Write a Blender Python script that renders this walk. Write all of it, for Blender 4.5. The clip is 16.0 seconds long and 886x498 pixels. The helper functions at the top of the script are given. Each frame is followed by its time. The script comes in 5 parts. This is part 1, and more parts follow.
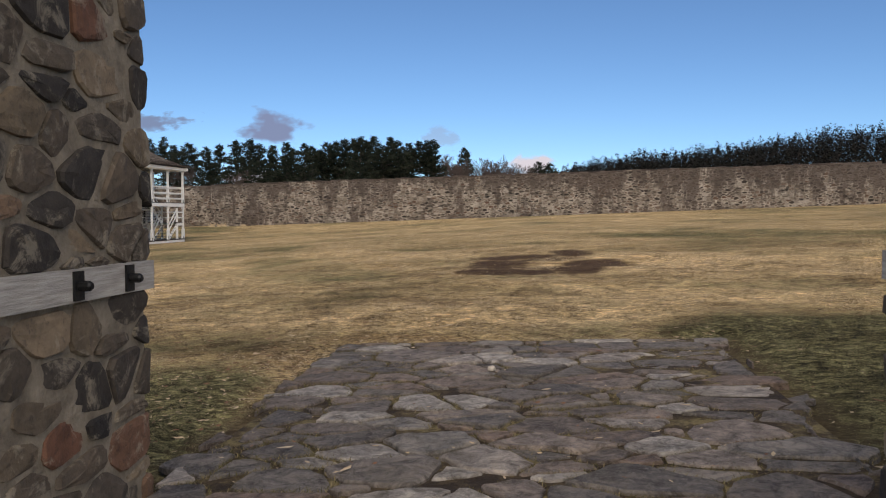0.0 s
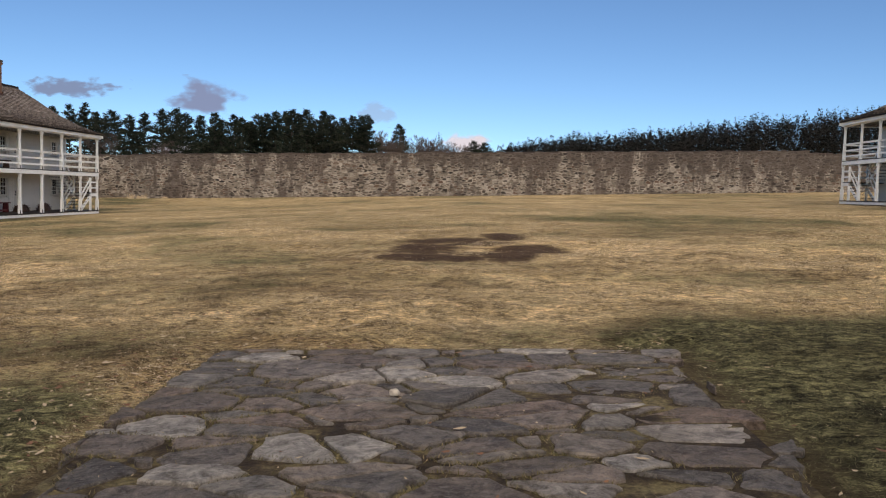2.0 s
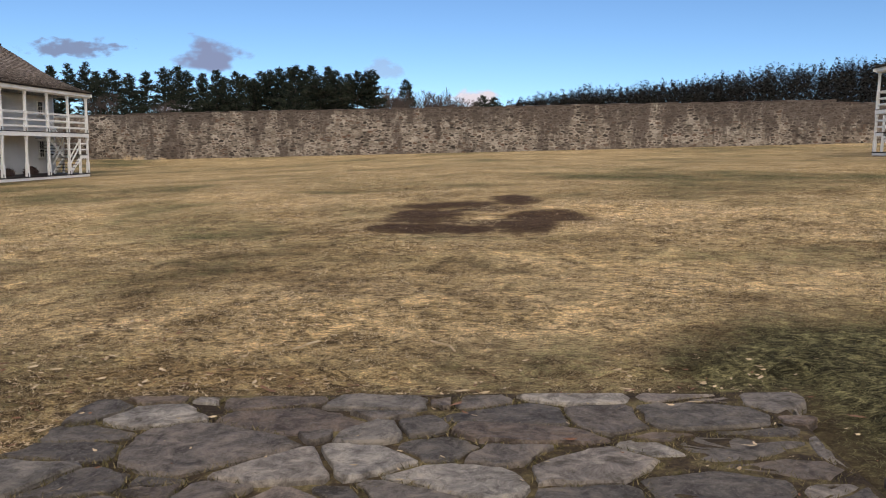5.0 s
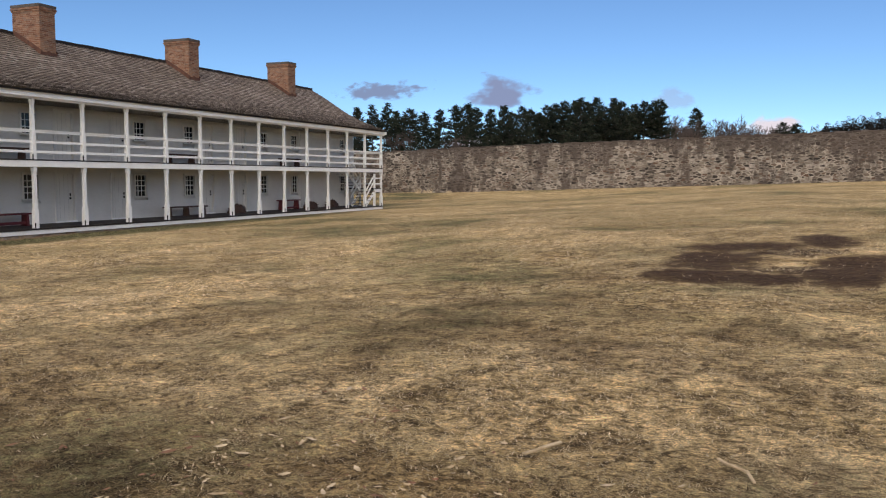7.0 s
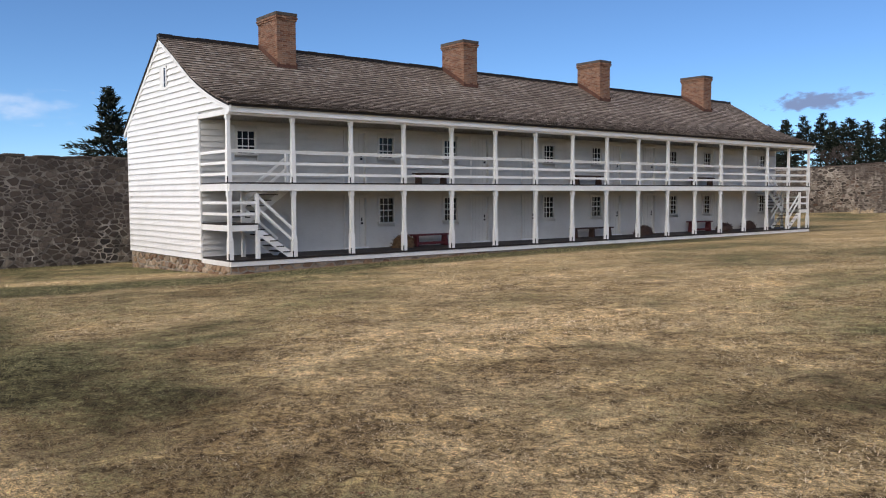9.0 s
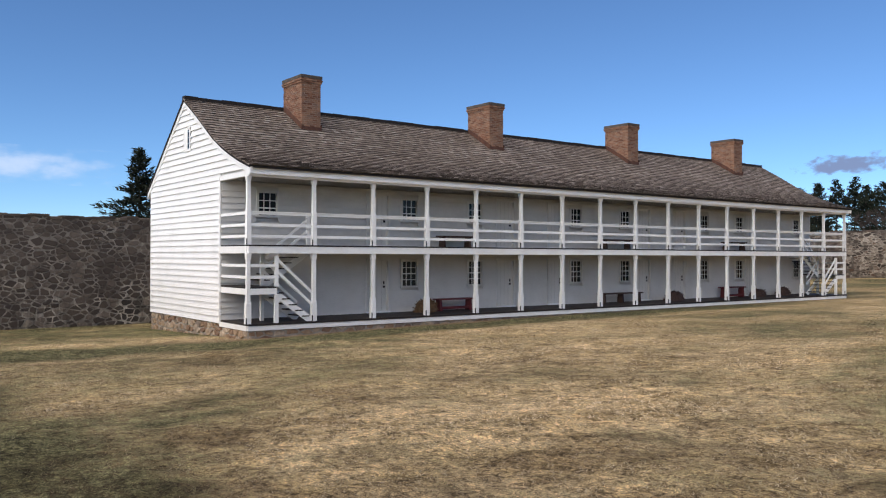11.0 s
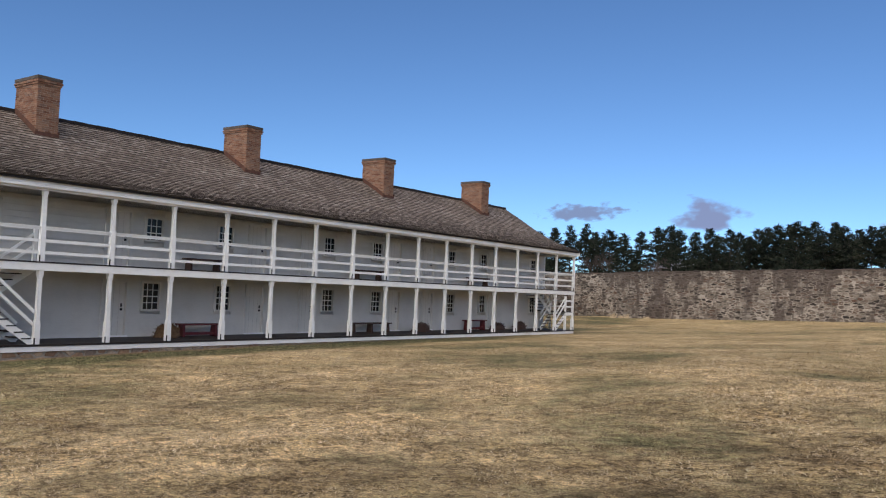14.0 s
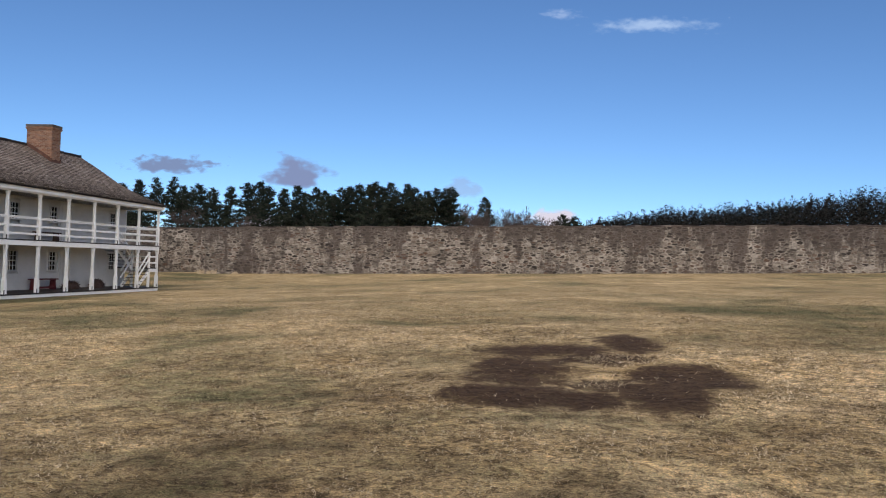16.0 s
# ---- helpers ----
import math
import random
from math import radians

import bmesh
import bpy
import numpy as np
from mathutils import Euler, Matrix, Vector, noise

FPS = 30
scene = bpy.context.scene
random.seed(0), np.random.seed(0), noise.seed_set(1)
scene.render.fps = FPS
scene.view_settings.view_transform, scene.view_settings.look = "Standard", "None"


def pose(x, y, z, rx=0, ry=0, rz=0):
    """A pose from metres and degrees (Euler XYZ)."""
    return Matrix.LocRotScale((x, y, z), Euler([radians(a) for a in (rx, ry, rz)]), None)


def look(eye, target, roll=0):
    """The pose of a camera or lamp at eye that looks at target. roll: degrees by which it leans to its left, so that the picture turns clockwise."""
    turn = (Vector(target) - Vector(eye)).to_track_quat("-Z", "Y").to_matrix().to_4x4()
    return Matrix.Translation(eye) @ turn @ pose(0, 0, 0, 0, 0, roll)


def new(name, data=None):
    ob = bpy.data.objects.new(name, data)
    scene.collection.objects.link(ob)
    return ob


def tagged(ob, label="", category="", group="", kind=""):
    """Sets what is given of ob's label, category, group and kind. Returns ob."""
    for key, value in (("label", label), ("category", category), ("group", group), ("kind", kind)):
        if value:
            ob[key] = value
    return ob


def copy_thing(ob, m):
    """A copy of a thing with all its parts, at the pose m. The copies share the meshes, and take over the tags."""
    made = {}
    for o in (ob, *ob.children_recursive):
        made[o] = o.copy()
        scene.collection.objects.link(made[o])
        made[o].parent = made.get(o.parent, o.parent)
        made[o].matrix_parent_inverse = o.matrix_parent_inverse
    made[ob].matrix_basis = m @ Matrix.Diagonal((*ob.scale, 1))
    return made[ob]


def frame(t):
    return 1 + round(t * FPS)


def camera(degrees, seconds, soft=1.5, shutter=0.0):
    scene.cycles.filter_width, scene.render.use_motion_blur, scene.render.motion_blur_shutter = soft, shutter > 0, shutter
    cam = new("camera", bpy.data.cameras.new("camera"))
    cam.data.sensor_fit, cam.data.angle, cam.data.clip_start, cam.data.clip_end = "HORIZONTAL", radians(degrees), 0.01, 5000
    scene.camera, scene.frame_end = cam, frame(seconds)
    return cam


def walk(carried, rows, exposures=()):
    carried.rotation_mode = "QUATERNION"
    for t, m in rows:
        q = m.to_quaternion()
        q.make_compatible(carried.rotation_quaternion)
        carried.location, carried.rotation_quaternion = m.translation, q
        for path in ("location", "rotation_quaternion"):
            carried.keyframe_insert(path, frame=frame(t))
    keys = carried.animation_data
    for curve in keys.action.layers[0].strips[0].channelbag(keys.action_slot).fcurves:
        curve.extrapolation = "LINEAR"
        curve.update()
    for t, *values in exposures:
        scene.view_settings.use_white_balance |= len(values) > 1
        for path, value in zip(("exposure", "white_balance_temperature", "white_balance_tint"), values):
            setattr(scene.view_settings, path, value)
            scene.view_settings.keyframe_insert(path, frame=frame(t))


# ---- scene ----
import collections

cam = camera(56.3, 16.0, soft=1.1)
PATH = [
    (0, (4.725, -8.208, 2.114), (4.481, -6.225, 2.026), 0.1),
    (0.5, (4.783, -7.906, 2.099), (4.701, -5.91, 1.996), 0.1),
    (1, (4.838, -7.517, 2.125), (4.744, -5.524, 1.995), 0.6),
    (1.5, (4.803, -7.102, 2.136), (4.742, -5.108, 1.998), 1.6),
    (2, (4.814, -6.684, 2.146), (4.73, -4.691, 2.007), 1.6),
    (2.5, (4.722, -6.252, 2.135), (4.571, -4.262, 2.007), 0.4),
    (3, (4.677, -5.824, 2.137), (4.549, -3.834, 1.99), -0.3),
    (3.2, (4.69, -5.639, 2.136), (4.565, -3.65, 1.97), -0.1),
    (5.3, (4.831, -3.887, 2.167), (4.721, -1.905, 1.923), 0.9),
    (5.5, (4.833, -3.725, 2.168), (4.678, -1.745, 1.928), 0.6),
    (6, (4.854, -3.307, 2.192), (4.427, -1.366, 1.965), -0.2),
    (6.5, (4.782, -2.958, 2.163), (4.196, -1.057, 1.955), 0.4),
    (7, (4.713, -2.619, 2.193), (3.948, -0.778, 2.02), 0.3),
    (7.5, (4.622, -2.16, 2.213), (3.577, -0.462, 2.049), -0.0),
    (8, (4.524, -1.788, 2.216), (3.302, -0.212, 2.067), 1.1),
    (8.5, (4.53, -1.572, 2.241), (3.127, -0.151, 2.118), 0.6),
    (9, (4.433, -1.174, 2.286), (2.881, 0.081, 2.158), -0.3),
    (11.3, (3.936, -0.556, 2.409), (2.341, 0.65, 2.437), 0.3),
    (11.5, (3.934, -0.54, 2.414), (2.345, 0.674, 2.446), 0.4),
    (12, (3.954, -0.53, 2.426), (2.341, 0.65, 2.483), 1.2),
    (12.5, (3.902, -0.465, 2.394), (2.256, 0.667, 2.499), 1.6),
    (13, (3.939, -0.481, 2.388), (2.374, 0.758, 2.52), 2.5),
    (13.5, (4.068, -0.423, 2.366), (2.645, 0.977, 2.482), 2.4),
    (14, (4.148, -0.473, 2.35), (2.963, 1.135, 2.453), 2.4),
    (14.5, (4.159, -0.466, 2.345), (3.238, 1.307, 2.447), 2.6),
    (15, (4.178, -0.476, 2.344), (3.532, 1.415, 2.425), 2.7),
    (15.5, (4.239, -0.457, 2.356), (3.778, 1.488, 2.412), 2.2),
    (16, (4.276, -0.419, 2.355), (3.981, 1.559, 2.388), 2.0),
]
walk(cam, [(t, look(eye, target, roll)) for t, eye, target, roll in PATH],
     exposures=[(0.0, -0.08, 7000, 10), (2.0, 0.0, 7150, 10), (3.2, 0.05, 7100, 10), (7.0, 0.07, 6950, 10), (9.0, 0.12, 6550, 10), (12.5, 0.14, 6500, 10), (16.0, -0.02, 6550, 10)])

# ---- world, sun ----
SUN_AZ, SUN_EL = 170.0, 39.0          # compass-like: degrees from +y, clockwise
world = bpy.data.worlds.new("sky")
scene.world = world
world.use_nodes = True
wn, wl = world.node_tree.nodes, world.node_tree.links
sky = wn.new("ShaderNodeTexSky")
sky.sky_type, sky.sun_disc = "NISHITA", False
sky.sun_elevation, sky.sun_rotation = radians(SUN_EL), radians(SUN_AZ)
sky.air_density, sky.dust_density, sky.ozone_density, sky.altitude = 0.9, 0.0, 5.0, 2500
tint = wn.new("ShaderNodeMix")
tint.data_type, tint.blend_type = "RGBA", "MULTIPLY"
tint.inputs[0].default_value, tint.inputs[7].default_value = 1.0, (0.82, 0.97, 1.06, 1)
wl.new(sky.outputs[0], tint.inputs[6])
wl.new(tint.outputs[2], wn["Background"].inputs[0])
wn["Background"].inputs[1].default_value = 0.125
sun_data = bpy.data.lights.new("sun", "SUN")
sun_data.energy, sun_data.angle, sun_data.color = 4.3, radians(105), (1.0, 0.885, 0.74)
sun = new("sun", sun_data)
a, e = radians(SUN_AZ), radians(SUN_EL)
sun.matrix_world = look((0, 0, 60), (-math.sin(a) * math.cos(e), -math.cos(a) * math.cos(e), 60 - math.sin(e)))


# ---- materials ----
class Mat:
    """A small wrapper to write node materials shortly."""

    def __init__(self, name, rough=0.8, metal=0.0, spec=0.3):
        self.m = bpy.data.materials.new(name)
        self.m.use_nodes = True
        self.n, self.l = self.m.node_tree.nodes, self.m.node_tree.links
        self.b = self.n["Principled BSDF"]
        self.b.inputs["Roughness"].default_value = rough
        self.b.inputs["Metallic"].default_value = metal
        self.b.inputs["Specular IOR Level"].default_value = spec
        self.co = self.n.new("ShaderNodeTexCoord").outputs["Object"]

    def world_co(self):
        return self.n.new("ShaderNodeNewGeometry").outputs["Position"]

    def scaled(self, co, sc, off=(0, 0, 0)):
        k = self.n.new("ShaderNodeMapping")
        k.inputs["Scale"].default_value, k.inputs["Location"].default_value = sc, off
        self.l.new(co, k.inputs[0])
        return k.outputs[0]

    def noise(self, co, scale, detail=4.0, rough=0.6, dist=0.0):
        k = self.n.new("ShaderNodeTexNoise")
        k.inputs["Scale"].default_value, k.inputs["Detail"].default_value = scale, detail
        k.inputs["Roughness"].default_value, k.inputs["Distortion"].default_value = rough, dist
        self.l.new(co, k.inputs["Vector"])
        return k.outputs["Fac"]

    def ramp(self, fac, stops):
        k = self.n.new("ShaderNodeValToRGB")
        while len(k.color_ramp.elements) < len(stops):
            k.color_ramp.elements.new(0.5)
        for el, (p, c) in zip(k.color_ramp.elements, stops):
            el.position = p
            el.color = (*c, 1) if len(c) == 3 else c
        self.l.new(fac, k.inputs[0])
        return k.outputs[0]

    def math(self, op, x, y=0.0, z=0.0):
        k = self.n.new("ShaderNodeMath")
        k.operation = op
        for i, v in enumerate((x, y, z)):
            if isinstance(v, (int, float)):
                k.inputs[i].default_value = v
            else:
                self.l.new(v, k.inputs[i])
        return k.outputs[0]

    def mix(self, fac, x, y, kind="MIX"):
        k = self.n.new("ShaderNodeMix")
        k.data_type, k.blend_type = "RGBA", kind
        for i, v in ((0, fac), (6, x), (7, y)):
            if isinstance(v, tuple):
                k.inputs[i].default_value = (*v, 1)
            elif isinstance(v, (int, float)):
                k.inputs[i].default_value = v
            else:
                self.l.new(v, k.inputs[i])
        return k.outputs[2]

    def step(self, fac, lo, hi):
        k = self.n.new("ShaderNodeMapRange")
        k.interpolation_type = "SMOOTHSTEP"
        k.inputs[1].default_value, k.inputs[2].default_value = lo, hi
        self.l.new(fac, k.inputs[0])
        return k.outputs[0]

    def island(self):
        return self.n.new("ShaderNodeNewGeometry").outputs["Random Per Island"]

    def objrand(self):
        return self.n.new("ShaderNodeObjectInfo").outputs["Random"]

    def xyz(self, co):
        k = self.n.new("ShaderNodeSeparateXYZ")
        self.l.new(co, k.inputs[0])
        return k.outputs

    def color(self, c):
        self.l.new(c, self.b.inputs["Base Color"])
        return self

    def bump(self, h, strength=0.3, dist=0.01):
        k = self.n.new("ShaderNodeBump")
        k.inputs["Strength"].default_value, k.inputs["Distance"].default_value = strength, dist
        self.l.new(h, k.inputs["Height"])
        self.l.new(k.outputs[0], self.b.inputs["Normal"])
        return self


def white_paint(name, base, dirt, rough=0.55):
    m = Mat(name, rough)
    n1 = m.noise(m.co, 1.3, 5, 0.65)
    n2 = m.noise(m.scaled(m.co, (6, 6, 40)), 1.0, 4)
    f = m.math("ADD", m.math("MULTIPLY", n1, 0.7), m.math("MULTIPLY", n2, 0.3))
    m.color(m.ramp(f, [(0.3, dirt), (0.55, base)]))
    return m.bump(n2, 0.25, 0.004).m


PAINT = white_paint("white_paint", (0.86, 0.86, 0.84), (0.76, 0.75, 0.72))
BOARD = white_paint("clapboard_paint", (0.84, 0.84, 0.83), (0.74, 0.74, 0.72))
# white paint with the shade under the galleries put into its colour
FRONT_SHADED = white_paint("gallery_shaded_paint", (0.66, 0.645, 0.612), (0.58, 0.565, 0.532))
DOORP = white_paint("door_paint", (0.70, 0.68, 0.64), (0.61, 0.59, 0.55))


def simple(name, c0, c1, scale=6.0, rough=0.8, bump=0.2, sc=(1, 1, 1), metal=0.0, dist=0.01):
    m = Mat(name, rough, metal)
    n = m.noise(m.scaled(m.co, sc), scale, 5, 0.65)
    m.color(m.ramp(n, [(0.3, c0), (0.7, c1)]))
    return m.bump(n, bump, dist).m


DECK = simple("dark_deck_boards", (0.016, 0.012, 0.012), (0.040, 0.032, 0.029), 3, 0.6, sc=(12, 1, 12))
# ceiling colour darkened to put deeper shade into the galleries
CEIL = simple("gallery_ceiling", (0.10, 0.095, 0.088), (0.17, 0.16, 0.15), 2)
IRON = simple("black_iron", (0.012, 0.012, 0.013), (0.03, 0.03, 0.03), 20, 0.45, metal=0.6)
PIERMORTAR = simple("gate_mortar", (0.12, 0.10, 0.076), (0.26, 0.222, 0.17), 9, 0.95, 0.9, dist=0.03)
MORTAR = simple("lime_mortar", (0.24, 0.215, 0.18), (0.40, 0.365, 0.31), 7, 0.95, 0.6, dist=0.02)
REDWOOD = simple("dark_red_paint", (0.085, 0.016, 0.019), (0.14, 0.03, 0.032), 8, 0.5)
BROWNWOOD = simple("dark_brown_wood", (0.045, 0.026, 0.020), (0.095, 0.056, 0.042), 5, 0.6, sc=(1, 6, 6))
HAY = simple("dry_straw", (0.06, 0.035, 0.02), (0.21, 0.125, 0.065), 14, 0.9, 0.6)
BARK = simple("dark_bark", (0.035, 0.028, 0.024), (0.09, 0.075, 0.065), 6, 0.95, 0.6)
TWIG = simple("bare_twigs", (0.050, 0.038, 0.034), (0.11, 0.085, 0.078), 0.6, 0.95)
OLDBEAM = simple("weathered_beam", (0.22, 0.20, 0.18), (0.46, 0.44, 0.41), 4, 0.85, 0.6, sc=(12, 1, 14))
LITTER = simple("dead_leaf", (0.38, 0.27, 0.15), (0.72, 0.58, 0.40), 9, 0.8)
LEAFRED = simple("russet_leaf", (0.16, 0.075, 0.045), (0.32, 0.17, 0.10), 9, 0.8)
PALE = simple("pale_stone", (0.40, 0.34, 0.27), (0.58, 0.52, 0.44), 12, 0.8, 0.5)
SOIL = simple("dark_soil", (0.028, 0.019, 0.012), (0.075, 0.052, 0.034), 18, 0.98, 0.7, dist=0.02)


def rubble(name, stops, per_object=False, streaks=0.0, zlo=0.0, zhi=4.0, scale=9.0, bump=0.5):
    """Field stone: a colour a stone, mottled, with streaks of black weathering running down from the wall's top."""
    m = Mat(name, 0.88)
    r = m.objrand() if per_object else m.island()
    c = m.ramp(r, stops)
    n = m.noise(m.world_co(), scale, 6, 0.7)
    c = m.mix(1.0, c, m.ramp(n, [(0.28, (0.5, 0.5, 0.5)), (0.72, (1.15, 1.11, 1.07))]), "MULTIPLY")
    if per_object:
        q = m.noise(m.world_co(), 5.0, 6, 0.75, 0.8)
        c = m.mix(m.math("MULTIPLY", m.step(q, 0.52, 0.64), 0.55), c, (0.30, 0.26, 0.20))
        c = m.mix(m.math("MULTIPLY", m.step(m.noise(m.world_co(), 26.0, 4, 0.7), 0.55, 0.66), 0.4), c, (0.03, 0.026, 0.024))
    if streaks:
        p = m.world_co()
        z = m.xyz(p)[2]
        v = m.noise(m.scaled(p, (0.75, 0.75, 0.20)), 1.0, 8, 0.76)
        lift = m.math("MULTIPLY", m.step(z, zlo, zhi), 0.15)
        f = m.step(m.math("ADD", v, lift), 0.48, 0.60)
        c = m.mix(m.math("MULTIPLY", f, streaks), c, (0.066, 0.050, 0.042))
    m.color(c)
    return m.bump(n, bump, 0.012).m


GREYS = [(0.0, (0.030, 0.027, 0.026)), (0.22, (0.055, 0.048, 0.042)), (0.42, (0.115, 0.092, 0.070)), (0.58, (0.070, 0.060, 0.052)),
         (0.74, (0.155, 0.122, 0.085)), (0.87, (0.15, 0.070, 0.045)), (0.94, (0.23, 0.18, 0.125))]
PIERSTONE = rubble("pier_stone", GREYS, per_object=True, scale=11, bump=1.0)
WALLSTONE = rubble("wall_stone", [(0.0, (0.030, 0.025, 0.022)), (0.2, (0.085, 0.068, 0.056)), (0.42, (0.17, 0.140, 0.115)), (0.58, (0.29, 0.25, 0.21)),
                                  (0.70, (0.13, 0.078, 0.054)), (0.84, (0.22, 0.185, 0.15)), (0.95, (0.42, 0.38, 0.33))], streaks=0.80, zlo=3.4, zhi=5.9)
WESTSTONE = rubble("west_stone", [(0.0, (0.035, 0.031, 0.029)), (0.4, (0.080, 0.070, 0.060)), (0.70, (0.15, 0.125, 0.10)),
                                  (0.95, (0.36, 0.31, 0.26))], streaks=0.72, zlo=-1.5, zhi=4.0)
FOUNDSTONE = rubble("foundation_stone", [(0.0, (0.22, 0.13, 0.09)), (0.4, (0.40, 0.29, 0.19)), (0.7, (0.52, 0.43, 0.33)),
                                         (0.95, (0.26, 0.21, 0.17))])


def streaked_mortar(name, base, zlo, zhi, amount):
    m = Mat(name, 0.95)
    p = m.world_co()
    n = m.noise(p, 1.3, 7, 0.72)
    v = m.noise(m.scaled(p, (0.75, 0.75, 0.20)), 1.0, 8, 0.76)
    f = m.step(m.math("ADD", v, m.math("MULTIPLY", m.step(m.xyz(p)[2], zlo, zhi), 0.15)), 0.48, 0.60)
    c = m.ramp(n, [(0.38, tuple(0.22 * k for k in base)), (0.62, base)])
    m.color(m.mix(m.math("MULTIPLY", f, amount), c, (0.068, 0.053, 0.045)))
    return m.bump(n, 0.5, 0.02).m


WALLMORTAR = streaked_mortar("wall_mortar", (0.44, 0.385, 0.32), 3.4, 5.9, 0.75)
WESTMORTAR = streaked_mortar("west_mortar", (0.54, 0.49, 0.42), -0.2, 4.2, 0.6)


def flag_material():
    m = Mat("flagstone", 0.75, spec=0.35)
    c = m.ramp(m.objrand(), [(0.0, (0.105, 0.091, 0.082)), (0.22, (0.165, 0.145, 0.127)), (0.42, (0.145, 0.112, 0.092)),
                             (0.60, (0.210, 0.190, 0.170)), (0.76, (0.190, 0.138, 0.108)), (0.88, (0.33, 0.30, 0.27))])
    p = m.world_co()
    n = m.noise(p, 7, 8, 0.78, 0.6)
    n2 = m.noise(p, 38, 5, 0.75)
    n3 = m.noise(p, 1.1, 3)
    c = m.mix(1.0, c, m.ramp(n, [(0.38, (0.38, 0.36, 0.33)), (0.5, (0.95, 0.95, 0.95)), (0.62, (1.65, 1.62, 1.55))]), "MULTIPLY")
    c = m.mix(m.math("MULTIPLY", m.step(n2, 0.52, 0.64), 0.5), c, (0.27, 0.245, 0.215))
    c = m.mix(m.math("MULTIPLY", m.step(m.noise(p, 17, 5, 0.75), 0.54, 0.66), 0.5), c, (0.045, 0.034, 0.026))
    c = m.mix(m.math("MULTIPLY", m.step(n3, 0.52, 0.7), 0.35), c, (0.09, 0.075, 0.05))
    m.color(c)
    return m.bump(m.math("ADD", n, m.math("MULTIPLY", n2, 0.5)), 1.0, 0.030).m


FLAG = flag_material()


def brick_material():
    m = Mat("old_brick", 0.9)
    c = m.ramp(m.island(), [(0.0, (0.15, 0.07, 0.045)), (0.35, (0.24, 0.12, 0.075)), (0.7, (0.29, 0.17, 0.11)), (0.95, (0.20, 0.13, 0.10))])
    n = m.noise(m.co, 3, 5)
    m.color(m.mix(1.0, c, m.ramp(n, [(0.3, (0.65, 0.65, 0.65)), (0.7, (1.2, 1.2, 1.2))]), "MULTIPLY"))
    return m.bump(n, 0.3, 0.01).m


BRICK = brick_material()
SOOT = simple("sooty_cap", (0.045, 0.038, 0.034), (0.11, 0.095, 0.085), 7, 0.95, 0.5)
FLASH = simple("rusty_flashing", (0.055, 0.025, 0.018), (0.13, 0.060, 0.040), 6, 0.7)
BRICKJOINT = simple("brick_joint", (0.26, 0.20, 0.15), (0.38, 0.31, 0.25), 9, 0.95)


def shingle_material(name, rand):
    m = Mat(name, 0.9)
    c = m.ramp(m.island() if rand else m.objrand(), [(0.0, (0.15, 0.118, 0.098)), (0.3, (0.19, 0.152, 0.128)), (0.6, (0.23, 0.188, 0.160)),
                              (0.85, (0.28, 0.235, 0.20)), (0.97, (0.34, 0.30, 0.265))])
    n = m.noise(m.scaled(m.co, (0.5, 7, 0.5)), 1.6, 6, 0.7)
    n2 = m.noise(m.co, 0.35, 4, 0.6)
    c = m.mix(1.0, c, m.ramp(n, [(0.3, (0.84, 0.83, 0.82)), (0.7, (1.16, 1.16, 1.16))]), "MULTIPLY")
    c = m.mix(1.0, c, m.ramp(n2, [(0.35, (0.8, 0.79, 0.78)), (0.65, (1.1, 1.1, 1.1))]), "MULTIPLY")
    m.color(c)
    return m.bump(n, 0.5, 0.01).m


SHINGLE = shingle_material("wood_shingle", True)
SHINGLE_ONE = shingle_material("wood_shingle_single", False)
# shingle ends coloured dark for the shadow line under each course
BUTT_SHADOW = simple("shingle_shadow_end", (0.040, 0.031, 0.026), (0.075, 0.060, 0.050), 9)
UNDERROOF = simple("roof_underlay", (0.012, 0.010, 0.010), (0.026, 0.021, 0.020), 5)


def glass_material():
    m = Mat("old_window_glass", 0.12, spec=0.3)
    m.b.inputs["Base Color"].default_value = (0.012, 0.015, 0.018, 1)
    return m.m


GLASS = glass_material()


def leaf_material(name, c0, c1, c2):
    m = Mat(name, 0.85, spec=0.15)
    c = m.ramp(m.island(), [(0.0, c0), (0.5, c1), (1.0, c2)])
    n = m.noise(m.world_co(), 0.16, 3)
    m.color(m.mix(1.0, c, m.ramp(n, [(0.3, (0.65, 0.65, 0.65)), (0.7, (1.15, 1.15, 1.15))]), "MULTIPLY"))
    return m.m


NEEDLE = leaf_material("pine_needles", (0.007, 0.012, 0.010), (0.019, 0.026, 0.018), (0.052, 0.060, 0.040))
FARWOOD = leaf_material("far_woods", (0.007, 0.009, 0.008), (0.014, 0.014, 0.012), (0.036, 0.030, 0.026))


